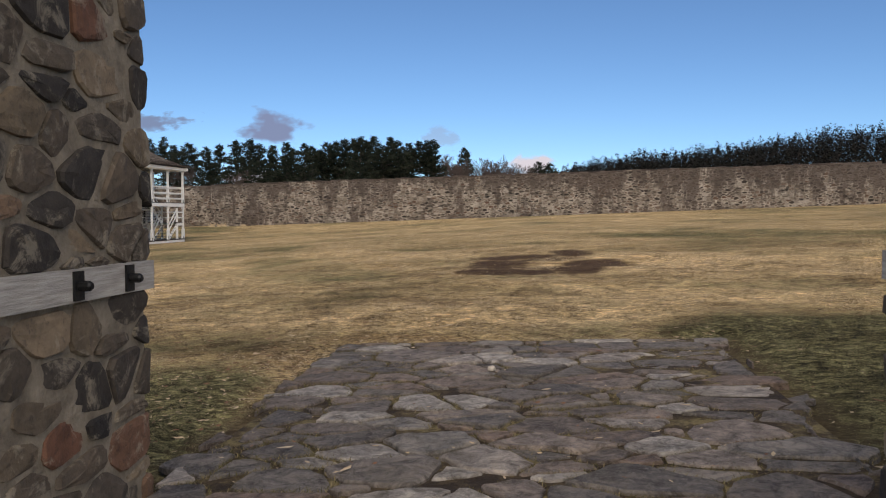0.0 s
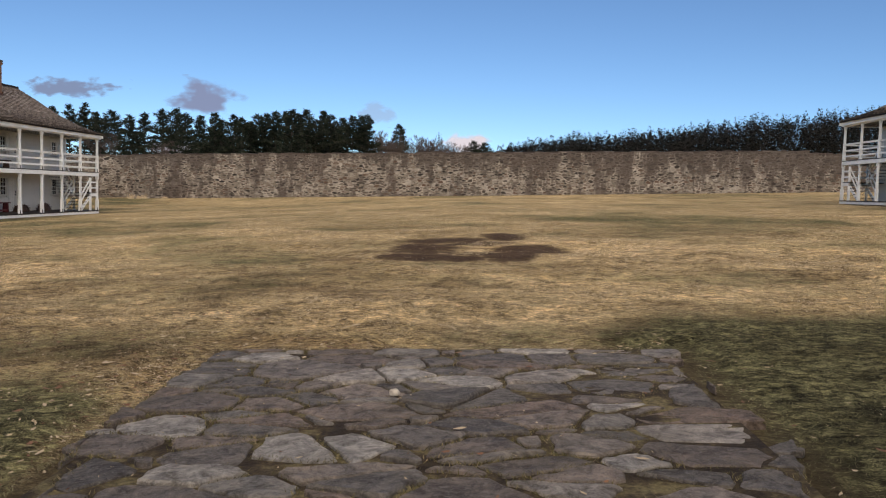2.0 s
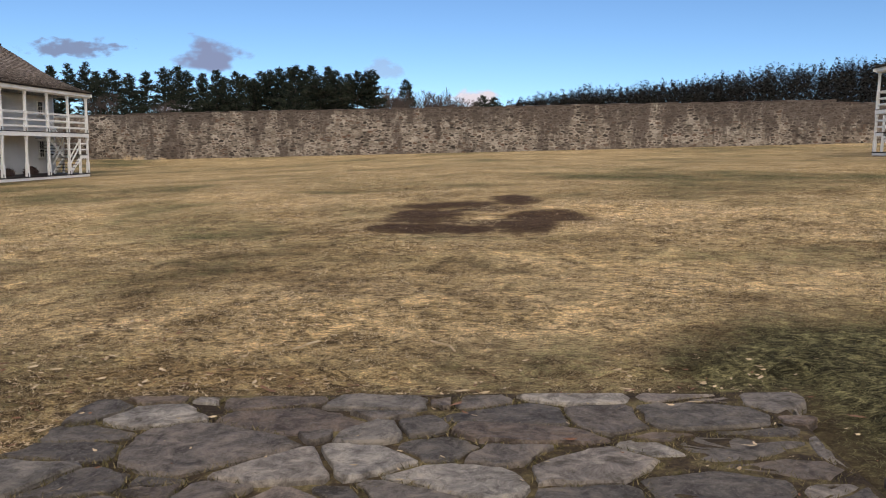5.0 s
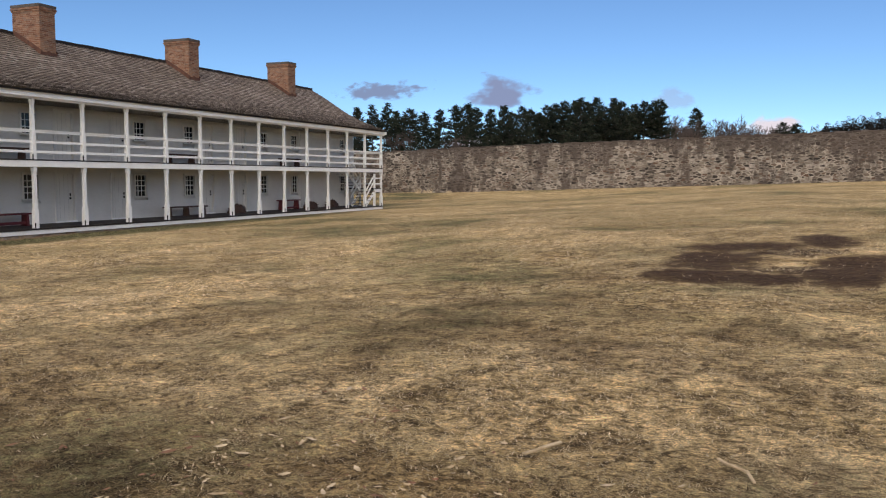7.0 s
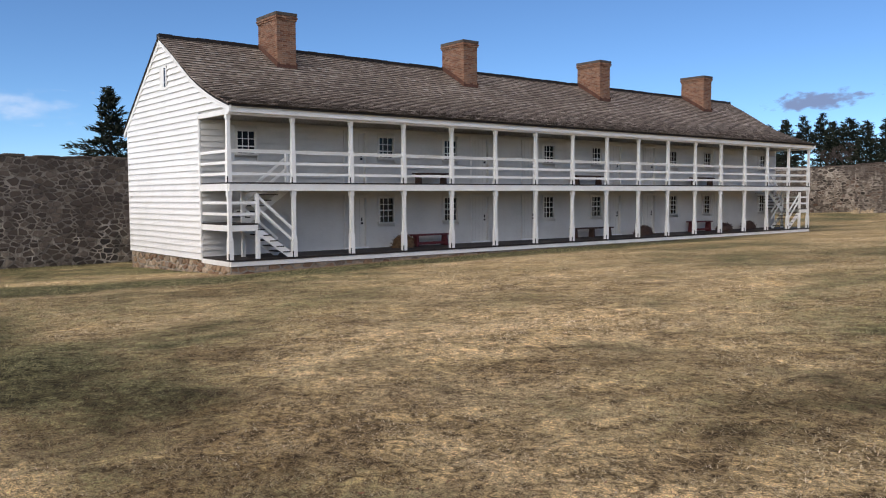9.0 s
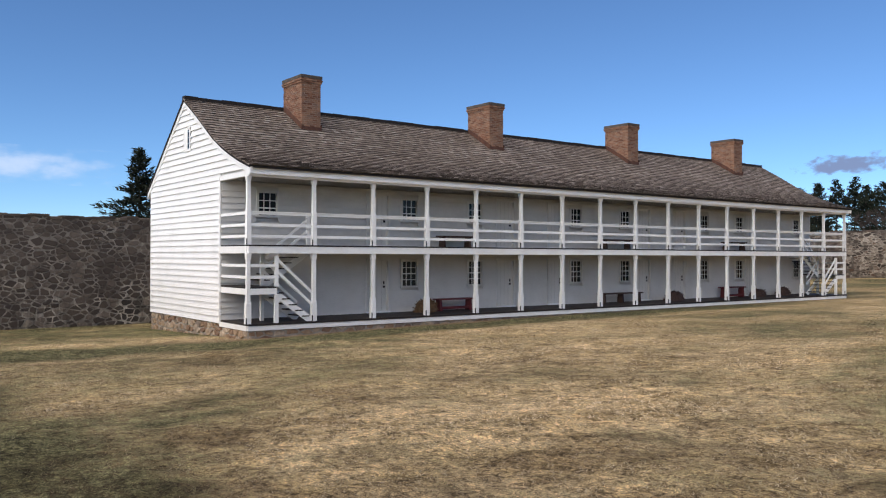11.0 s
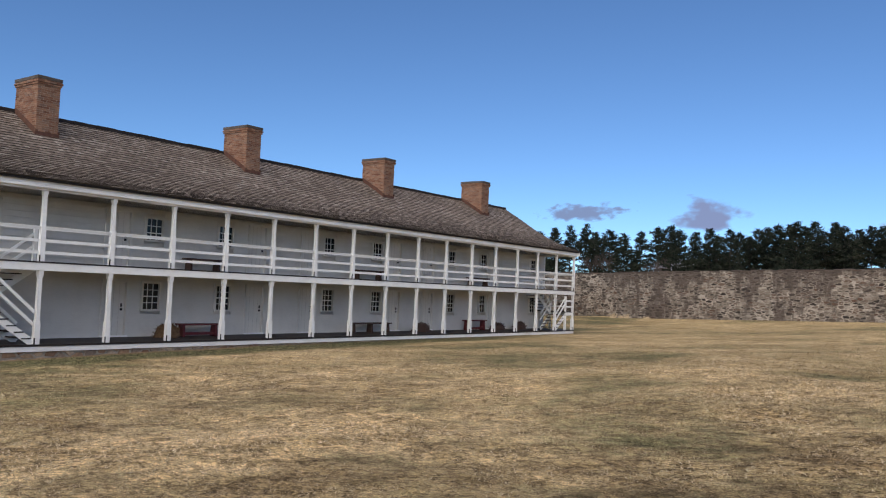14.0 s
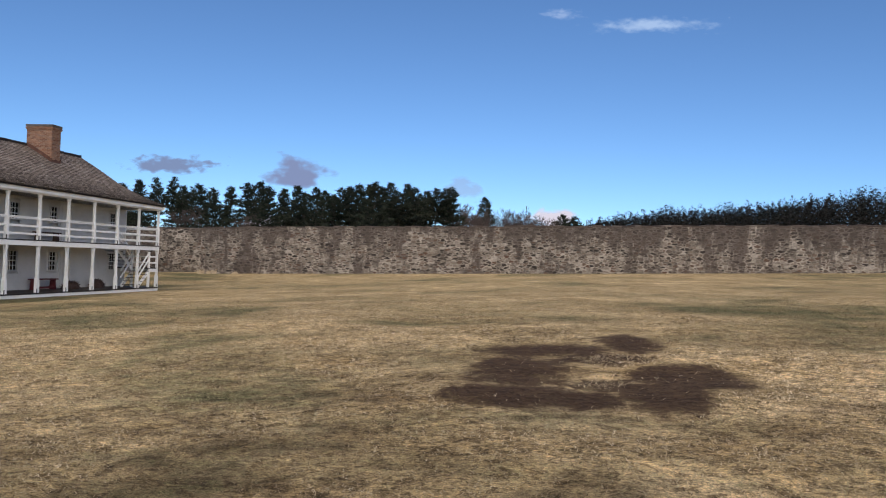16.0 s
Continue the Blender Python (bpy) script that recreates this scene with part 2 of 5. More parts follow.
def lawn_tone(m, p, fine):
    """How green the grass is at a place, and how pale or dark its patch."""
    x, y, z = m.xyz(p)
    big = m.noise(p, 0.13, 5, 0.62, 0.5)
    mid = m.noise(m.scaled(p, (0.60, 0.66, 1), (3, 1, 0)), 1.0, 6, 0.68, 0.6)
    patch = m.noise(m.scaled(p, (0.95, 0.85, 1), (9, 4, 0)), 1.0, 4, 0.62, 0.4)
    wide = m.noise(m.scaled(p, (0.16, 0.22, 1), (2, 7, 0)), 1.0, 3, 0.5, 0.3)
    near = m.math("SUBTRACT", 1.0, m.step(y, -0.5, 4.5))
    side = m.math("ADD", m.math("MULTIPLY", m.step(x, 5.4, 7.2), 0.20), m.math("MULTIPLY", m.math("MULTIPLY", m.math("SUBTRACT", 1.0, m.step(x, 1.6, 3.0)), m.math("SUBTRACT", 1.0, m.step(y, -2.5, 0.5))), 0.20))
    rim = m.math("MULTIPLY", m.math("SUBTRACT", 1.0, m.step(y, 1.0, 2.4)), m.step(y, -0.3, 0.4))
    g = m.math("ADD", m.math("MULTIPLY", big, 0.50), m.math("MULTIPLY", fine, 0.30))
    g = m.math("ADD", g, m.math("MULTIPLY", mid, 0.20))
    g = m.math("ADD", g, m.math("MULTIPLY", near, side))
    g = m.math("ADD", g, m.math("MULTIPLY", rim, 0.07))
    front = m.math("MULTIPLY", m.step(x, -22.0, -18.5), m.math("SUBTRACT", 1.0, m.step(x, -18.6, -16.0)))
    front = m.math("MULTIPLY", front, m.math("SUBTRACT", 1.0, m.step(y, 30.0, 44.0)))
    g = m.math("ADD", g, m.math("MULTIPLY", front, 0.17))
    g = m.math("ADD", g, m.math("MULTIPLY", m.math("MULTIPLY", m.step(y, 6.0, 11.0), m.math("SUBTRACT", 1.0, m.step(y, 20.0, 36.0))), 0.018))
    g = m.math("ADD", g, m.math("MULTIPLY", m.math("SUBTRACT", 1.0, m.step(x, -24.0, -19.0)), 0.07))
    tone = m.math("ADD", m.math("MULTIPLY", patch, 0.6), m.math("MULTIPLY", wide, 0.55))
    tone = m.math("SUBTRACT", tone, m.math("MULTIPLY", rim, 0.07))
    shade = m.ramp(tone, [(0.42, (0.66, 0.61, 0.56)), (0.48, (0.87, 0.82, 0.77)), (0.54, (1.04, 1.00, 0.95)), (0.60, (1.22, 1.17, 1.12)), (0.68, (1.40, 1.33, 1.26))])
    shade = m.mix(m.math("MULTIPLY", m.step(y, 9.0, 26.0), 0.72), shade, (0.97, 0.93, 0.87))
    return g, shade, mid


def ground_material():
    m = Mat("winter_lawn", 0.95, spec=0.12)
    p = m.world_co()
    x, y, z = m.xyz(p)
    fine = m.noise(m.scaled(p, (7, 9, 1)), 1.0, 7, 0.75, 1.2)
    grain = m.noise(m.scaled(p, (30, 46, 1)), 1.0, 6, 0.8, 1.5)
    g, shade, mid = lawn_tone(m, p, fine)
    straw = m.ramp(mid, [(0.36, (0.31, 0.230, 0.122)), (0.47, (0.42, 0.325, 0.180)), (0.56, (0.54, 0.420, 0.245)), (0.66, (0.65, 0.52, 0.325))])
    green = m.ramp(fine, [(0.36, (0.068, 0.068, 0.034)), (0.64, (0.21, 0.198, 0.105))])
    tuft = m.noise(m.scaled(p, (2.6, 2.3, 1)), 1.0, 6, 0.74, 0.8)
    gf = m.step(g, 0.495, 0.61)
    c = m.mix(gf, straw, green)
    c = m.mix(0.9, c, shade, "MULTIPLY")
    blade = m.ramp(grain, [(0.38, (0.12, 0.11, 0.10)), (0.5, (0.85, 0.85, 0.85)), (0.62, (1.75, 1.72, 1.65))])
    c = m.mix(0.9, c, blade, "MULTIPLY")
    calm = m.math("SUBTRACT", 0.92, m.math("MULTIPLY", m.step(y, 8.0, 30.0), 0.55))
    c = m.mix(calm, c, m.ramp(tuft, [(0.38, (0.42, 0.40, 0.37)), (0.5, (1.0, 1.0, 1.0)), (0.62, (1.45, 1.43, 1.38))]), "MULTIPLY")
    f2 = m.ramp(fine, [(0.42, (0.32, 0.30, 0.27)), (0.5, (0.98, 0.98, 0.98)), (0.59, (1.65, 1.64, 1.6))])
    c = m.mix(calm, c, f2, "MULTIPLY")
    # bare earth where a fire or a tent stood
    warp = m.math("MULTIPLY", m.math("SUBTRACT", m.noise(m.scaled(p, (0.9, 0.6, 1)), 1.6, 6, 0.75), 0.48), 3.0)
    bare = None
    for cx, cy, rx, ry in ((4.0, 13.9, 1.25, 1.1), (5.45, 15.2, 0.6, 1.9), (3.75, 11.2, 0.85, 1.9), (3.75, 9.1, 0.95, 0.85), (4.5, 8.9, 0.6, 0.6), (5.95, 10.8, 0.85, 1.3), (5.4, 9.3, 0.6, 1.2), (4.9, 12.6, 0.8, 0.9), (4.8, 10.0, 0.5, 0.6)):
        dx = m.math("POWER", m.math("ABSOLUTE", m.math("DIVIDE", m.math("SUBTRACT", x, cx), rx)), 2)
        dy = m.math("POWER", m.math("ABSOLUTE", m.math("DIVIDE", m.math("SUBTRACT", y, cy), ry)), 2)
        d = m.math("SUBTRACT", 1.0, m.math("ADD", dx, dy))
        bare = d if bare is None else m.math("MAXIMUM", bare, d)
    bf = m.step(m.math("ADD", m.math("ADD", bare, warp), m.math("MULTIPLY", m.math("SUBTRACT", m.math("ADD", fine, tuft), 1.0), 2.8)), -0.08, 0.60)
    earth = m.ramp(fine, [(0.38, (0.026, 0.014, 0.008)), (0.62, (0.095, 0.055, 0.032))])
    c = m.mix(m.math("MULTIPLY", bf, 0.95), c, earth)
    # trodden soil along the barracks
    run = m.math("ADD", x, m.math("MULTIPLY", m.math("SUBTRACT", tuft, 0.5), 3.0))
    bs = m.math("MULTIPLY", m.step(run, -21.6, -20.9), m.math("SUBTRACT", 1.0, m.step(run, -19.6, -19.1)))
    bs = m.math("MULTIPLY", bs, m.math("MULTIPLY", m.step(y, 6.0, 9.0), m.math("SUBTRACT", 1.0, m.step(y, 17.0, 26.0))))
    c = m.mix(m.math("MULTIPLY", bs, 0.8), c, m.mix(fine, (0.16, 0.095, 0.055), (0.44, 0.30, 0.19)))
    # soil edge round the paving
    ex = m.math("SUBTRACT", m.math("ABSOLUTE", m.math("SUBTRACT", x, 4.6)), 1.9)
    ey = m.math("SUBTRACT", y, 0.45)
    edge = m.math("MAXIMUM", ex, ey)
    ef = m.math("SUBTRACT", 1.0, m.step(m.math("ADD", edge, m.math("MULTIPLY", m.math("SUBTRACT", fine, 0.5), 0.7)), 0.05, 0.35))
    c = m.mix(m.math("MULTIPLY", ef, 0.75), c, m.mix(fine, (0.045, 0.030, 0.018), (0.15, 0.11, 0.06)))
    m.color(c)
    h = m.math("ADD", m.math("MULTIPLY", fine, 0.8), m.math("MULTIPLY", grain, 0.5))
    return m.bump(h, 0.9, 0.05).m


LAWN = ground_material()


# ---- mesh helpers ----
class MB:
    def __init__(self):
        self.v, self.f = [], []

    def add(self, verts, faces):
        k = len(self.v)
        self.v += [tuple(q) for q in verts]
        self.f += [tuple(i + k for i in f) for f in faces]
        return self

    def box(self, x0, x1, y0, y1, z0, z1):
        return self.add([(x0, y0, z0), (x1, y0, z0), (x1, y1, z0), (x0, y1, z0), (x0, y0, z1), (x1, y0, z1), (x1, y1, z1), (x0, y1, z1)],
                        [(3, 2, 1, 0), (4, 5, 6, 7), (0, 1, 5, 4), (1, 2, 6, 5), (2, 3, 7, 6), (3, 0, 4, 7)])

    def bar(self, p, q, w, h, up=(0, 0, 1)):
        """A bar of section w x h from p to q."""
        p, q = Vector(p), Vector(q)
        d = (q - p).normalized()
        s = d.cross(Vector(up))
        s = s.normalized() if s.length > 1e-4 else Vector((1, 0, 0))
        u = s.cross(d).normalized()
        vs = []
        for c in (p, q):
            for i, j in ((-1, -1), (1, -1), (1, 1), (-1, 1)):
                vs.append(c + s * (i * w / 2) + u * (j * h / 2))
        return self.add(vs, [(0, 1, 2, 3), (7, 6, 5, 4), (0, 4, 5, 1), (1, 5, 6, 2), (2, 6, 7, 3), (3, 7, 4, 0)])

    def loft(self, rings, close=True):
        n = len(rings[0])
        faces = []
        for r in range(len(rings) - 1):
            for i in range(n):
                j = (i + 1) % n
                faces.append((r * n + i, r * n + j, r * n + n + j, r * n + n + i))
        if close:
            faces.append(tuple(range(n - 1, -1, -1)))
            faces.append(tuple((len(rings) - 1) * n + i for i in range(n)))
        return self.add([q for r in rings for q in r], faces)

    def square_post(self, x, y, levels):
        """A post with its half-width at each height."""
        return self.loft([[(x - w, y - w, z), (x + w, y - w, z), (x + w, y + w, z), (x - w, y + w, z)] for z, w in levels])

    def mesh(self, name, mat, smooth=False, second=None, every=0):
        me = bpy.data.meshes.new(name)
        me.from_pydata(self.v, [], self.f)
        me.materials.append(mat)
        if second:
            me.materials.append(second)
            for i in range(0, len(self.f), every):
                me.polygons[i].material_index = 1
        if smooth:
            me.shade_smooth()
        me.update()
        return me


def part(name, mb, mat, parent=None, label="", at=None, kind="", smooth=False):
    me = mb if isinstance(mb, bpy.types.Mesh) else mb.mesh(name, mat, smooth)
    ob = new(name, me)
    if parent is not None:
        ob.parent = parent
    if at is not None:
        ob.matrix_basis = at if isinstance(at, Matrix) else Matrix.Translation(at)
    return tagged(ob, label, kind=kind)


def cells(w, h, sx, sz, rng, jit=0.42, joint=0.02, vary=0.0):
    """Irregular convex cells that fill a w x h rectangle: lists of 2D corners with the joint taken off."""
    nx, nz = max(1, round(w / sx)), max(1, round(h / sz))
    seeds = {}
    for j in range(-2, nz + 2):
        for i in range(-2, nx + 2):
            ox = 0.5 if j % 2 else 0.0
            seeds[i, j] = ((i + 0.5 + ox - 0.25 + rng.uniform(-jit, jit)) * w / nx, (j + 0.5 + rng.uniform(-jit, jit) * 0.85) * h / nz)
    wt = {k: rng.uniform(-vary, vary) * sz for k in seeds} if vary else collections.defaultdict(float)
    out = []
    asp = sz / sx
    for j in range(-1, nz + 1):
        for i in range(-1, nx + 1):
            cx, cz = seeds[i, j]
            poly = [(0, 0), (w, 0), (w, h), (0, h)]
            for dj in (-2, -1, 0, 1, 2):
                for di in (-2, -1, 0, 1, 2):
                    o = seeds.get((i + di, j + dj))
                    if (di == 0 and dj == 0) or o is None or not poly:
                        continue
                    ax, az = (o[0] - cx) * asp, (o[1] - cz) / asp
                    mx, mz = (o[0] + cx) / 2, (o[1] + cz) / 2
                    ln = math.hypot(ax, az)
                    res = []
                    for a_, b_ in zip(poly, poly[1:] + poly[:1]):
                        off = joint / 2 + (wt[i + di, j + dj] - wt[i, j]) / 2
                        da = ((a_[0] - mx) * ax + (a_[1] - mz) * az) / ln + off
                        db = ((b_[0] - mx) * ax + (b_[1] - mz) * az) / ln + off
                        if da <= 0:
                            res.append(a_)
                        if (da < 0 < db) or (db < 0 < da):
                            k = da / (da - db)
                            res.append((a_[0] + (b_[0] - a_[0]) * k, a_[1] + (b_[1] - a_[1]) * k))
                    poly = res
            if len(poly) < 3:
                continue
            ar = abs(sum(a_[0] * b_[1] - b_[0] * a_[1] for a_, b_ in zip(poly, poly[1:] + poly[:1]))) / 2
            if ar < 0.12 * sx * sz:
                continue
            out.append(poly)
    return out


def chaikin(poly, cut=0.22):
    res = []
    for a_, b_ in zip(poly, poly[1:] + poly[:1]):
        if math.hypot(b_[0] - a_[0], b_[1] - a_[1]) < 0.02:
            res.append(a_)
            continue
        res.append((a_[0] + (b_[0] - a_[0]) * cut, a_[1] + (b_[1] - a_[1]) * cut))
        res.append((a_[0] + (b_[0] - a_[0]) * (1 - cut), a_[1] + (b_[1] - a_[1]) * (1 - cut)))
    return res


def stone(poly, place, rise, rng, mb, back=0.03, inset=0.8, rounded=True, mid=True):
    """One stone with rounded edges over a cell. place(u, v, out) gives the point in space."""
    poly = chaikin(poly, 0.16) if rounded else poly
    n = len(poly)
    cx, cz = sum(p[0] for p in poly) / n, sum(p[1] for p in poly) / n
    tilt = (rng.uniform(-0.15, 0.15), rng.uniform(-0.15, 0.15))
    rings = [(1.0, -back), (0.97, rise * 0.5), (inset, rise)] if mid else [(1.0, -back), (inset, rise)]
    vs, fs = [], []
    for k, hgt in rings:
        for p in poly:
            u, v = cx + (p[0] - cx) * k, cz + (p[1] - cz) * k
            hh = hgt if hgt <= 0 else hgt * (1 + rng.uniform(-0.15, 0.15)) + (u - cx) * tilt[0] * rise * 3 + (v - cz) * tilt[1] * rise * 3
            vs.append(place(u, v, hh))
    vs.append(place(cx, cz, rise * (1.04 + rng.uniform(-0.08, 0.1))))
    for r in range(len(rings) - 1):
        for i in range(n):
            j = (i + 1) % n
            fs.append((r * n + i, r * n + j, r * n + n + j, r * n + n + i))
    top = (len(rings) - 1) * n
    for i in range(n):
        fs.append((top + i, top + (i + 1) % n, len(vs) - 1))
    mb.add(vs, fs)


# ---- ground ----
XL, XC, XR = -20.0, 4.5, 30.0


def ground_z(x, y):
    """Height of the lawn: it falls towards the left barracks and rises to the far wall."""
    zl = np.interp(y, [-40, 10, 16, 23, 46, 63, 90], [-0.22, -0.17, -0.05, 0.03, 0.07, 0.95, 1.2])
    zc = np.interp(y, [-40, -9, 0.4, 10, 16, 63, 90], [0.70, 0.73, 0.76, 0.92, 0.98, 1.84, 2.0])
    zr = np.interp(y, [-40, 0, 46, 63, 90], [1.35, 1.55, 2.1, 2.80, 3.0])
    t1, t2 = np.clip((x - XL) / (XC - XL), 0, 1), np.clip((x - XC) / (XR - XC), 0, 1)
    zz = zl + (zc - zl) * t1 + (zr - zc) * t2
    zz = zz - 0.035 * np.clip(XL - x, 0, 14) + 0.03 * np.clip(x - XR, 0, 15)
    zz = zz + 15.0 * np.clip((y - 130) / 220, 0, 1) * np.clip((x - 10) / 110, 0, 1)
    return zz


GRID = []


def surface_z(x, y):
    """Height of the finished lawn mesh at arrays of places."""
    xs, ys, gz = GRID
    i, j = np.clip(np.searchsorted(xs, x) - 1, 0, len(xs) - 2), np.clip(np.searchsorted(ys, y) - 1, 0, len(ys) - 2)
    u, v = (x - xs[i]) / (xs[i + 1] - xs[i]), (y - ys[j]) / (ys[j + 1] - ys[j])
    return (gz[j, i] * (1 - u) + gz[j, i + 1] * u) * (1 - v) + (gz[j + 1, i] * (1 - u) + gz[j + 1, i + 1] * u) * v


def build_ground():
    xs = np.unique(np.concatenate([np.linspace(-2500, -120, 12), np.linspace(-120, -34, 20), np.linspace(-34, -4, 60), np.linspace(-4, 13, 110),
                                   np.linspace(13, 50, 60), np.linspace(50, 300, 26), np.linspace(300, 2500, 10)]))
    ys = np.unique(np.concatenate([np.linspace(-2500, -40, 8), np.linspace(-40, -9, 16), np.linspace(-9, 14, 150), np.linspace(14, 64, 90),
                                   np.linspace(64, 400, 40), np.linspace(400, 2500, 10)]))
    gx, gy = np.meshgrid(xs, ys)
    gz = ground_z(gx, gy)
    bumps = np.zeros_like(gz)
    for k in range(gz.shape[0]):
        for i in range(0, gz.shape[1]):
            if -9 < gy[k, i] < 30 and -20 < gx[k, i] < 25:
                bumps[k, i] = 0.05 * noise.noise(Vector((gx[k, i] * 0.5, gy[k, i] * 0.5, 1.0))) + 0.016 * noise.noise(Vector((gx[k, i] * 2.6, gy[k, i] * 2.6, 5.0)))
    flat = (gx > 2.3) & (gx < 6.9) & (gy < 0.9)
    gz = gz + np.where(flat, -0.03, bumps)
    GRID.extend((xs, ys, gz))
    nx, ny = len(xs), len(ys)
    verts = np.stack([gx, gy, gz], -1).reshape(-1, 3)
    idx = np.arange(nx * ny).reshape(ny, nx)
    faces = np.stack([idx[:-1, :-1], idx[:-1, 1:], idx[1:, 1:], idx[1:, :-1]], -1).reshape(-1, 4)
    me = bpy.data.meshes.new("ground")
    me.from_pydata(verts.tolist(), [], faces.tolist())
    me.materials.append(LAWN)
    me.shade_smooth()
    return tagged(new("ground", me), "winter lawn of dry straw-coloured and green grass", "lawn", kind="structure")


ground = build_ground()


# ---- fort walls ----
def rubble_wall(name, p, q, z0, z1a, z1b, thick, sx, sz, mat, mortar, label, seed, stones=True, parts=0):
    """A stone wall from p to q, faced with stones on the side to the left of that way. z1a, z1b: its top at both ends."""
    rng = random.Random(seed)
    p, q = Vector((*p, 0)), Vector((*q, 0))
    ln = (q - p).length
    d = (q - p).normalized()
    nrm = Vector((-d.y, d.x, 0))
    top = lambda u: z1a + (z1b - z1a) * u / ln
    root = MB()
    pts = []
    for side in (0, -thick):
        for u, zz in ((0, z0), (ln, z0), (ln, top(ln) - 0.06), (0, top(0) - 0.06)):
            w = p + d * u + nrm * side
            pts.append((w.x, w.y, zz))
    root.add(pts, [(0, 1, 2, 3), (7, 6, 5, 4), (0, 4, 5, 1), (1, 5, 6, 2), (2, 6, 7, 3), (3, 7, 4, 0)])
    wall = part(name, root, mortar, None, label, kind="structure")
    if stones:
        face = MB()

        def place(u, v, o):
            w = p + d * u + nrm * o
            return (w.x, w.y, z0 + v * (top(u) - z0) / (max(z1a, z1b) - z0))

        for poly in cells(ln, max(z1a, z1b) - z0, sx, sz, rng, 0.50, 0.040, 0.7):
            stone(poly, place, rng.uniform(0.015, 0.045), rng, face, 0.02, 0.86, rounded=False, mid=False)
        part("stone_face", face, mat, wall, kind="stuff")
    cope = MB()
    u = 0.0
    while u < ln:
        w_ = min(rng.uniform(0.35, 0.8), ln - u)
        a_, b_ = p + d * (u + 0.01), p + d * (u + w_ - 0.01)
        zt = top(u) + rng.uniform(-0.05, 0.06)
        vs = []
        for c_ in (a_, b_):
            for s_, zz in ((0.05, zt - 0.12), (0.06, zt - 0.03), (-0.05, zt), (-thick + 0.05, zt), (-thick - 0.05, zt - 0.12)):
                k_ = c_ + nrm * s_
                vs.append((k_.x, k_.y, zz + rng.uniform(-0.01, 0.01)))
        cope.add(vs, [(4, 3, 2, 1, 0), (5, 6, 7, 8, 9)] + [(i, (i + 1) % 5, (i + 1) % 5 + 5, i + 5) for i in range(5)])
        u += w_
    part("coping", cope, mat, wall, kind="stuff")
    return wall


YF = 63.5
rubble_wall("wall_north", (32.0, YF), (-25.2, YF), -0.5, 6.33, 4.58, 0.9, 0.31, 0.155, WALLSTONE, WALLMORTAR,
            "long weathered rubble stone fort wall", 11)
rubble_wall("wall_north_flank", (-25.2, YF + 0.9), (-25.2, 72), -0.5, 4.6, 4.7, 0.9, 0.32, 0.17, WALLSTONE, WALLMORTAR,
            "weathered stone flank of the fort wall", 12)
rubble_wall("wall_northwest", (-26.1, 71), (-60, 71), -2.0, 4.75, 4.6, 0.9, 0.32, 0.17, WALLSTONE, WALLMORTAR,
            "weathered stone wall of the corner bastion", 13)
rubble_wall("wall_northeast", (60, 68), (32.0, 68), 0.0, 6.5, 6.4, 0.9, 0.32, 0.17, WALLSTONE, WALLMORTAR,
            "weathered stone wall of the corner bastion", 14)
rubble_wall("wall_west", (-34.0, 25.0), (-34.0, -5.7), -1.6, 4.1, 4.1, 0.9, 0.29, 0.18, WESTSTONE, WESTMORTAR,
            "dark weathered rubble stone fort wall", 15)
rubble_wall("wall_west_end", (-34.0, 70.1), (-34.0, 25.01), -2.0, 4.1, 4.1, 0.9, 0.5, 0.4, WESTSTONE, WESTMORTAR,
            "dark weathered rubble stone fort wall", 17, stones=False)
rubble_wall("wall_east", (52.0, -5.7), (52.0, 67), 0.0, 6.2, 6.4, 0.9, 0.5, 0.4, WESTSTONE, WESTMORTAR,
            "rubble stone fort wall", 16, stones=False)

# south wall with the gate the camera enters by
GX0, GX1, GY0, GY1 = 2.775, 6.24, -5.62, -4.3
rng = random.Random(5)


def gate_wall(name, x0, x1, z0, z1, jamb_x, sgn):
    body = MB().box(x0, x1, GY0, GY1 - 0.03, z0, z1)
    wall = part(name, body, PIERMORTAR, None, "rubble stone wall beside the gateway", kind="structure")
    return wall


wall_sw = gate_wall("wall_south_west", -36.0, GX0 - 0.024, -1.5, 3.35, GX0, 1)
wall_se = gate_wall("wall_south_east", GX1 + 0.024, 53.0, 0.2, 3.35, GX1, -1)


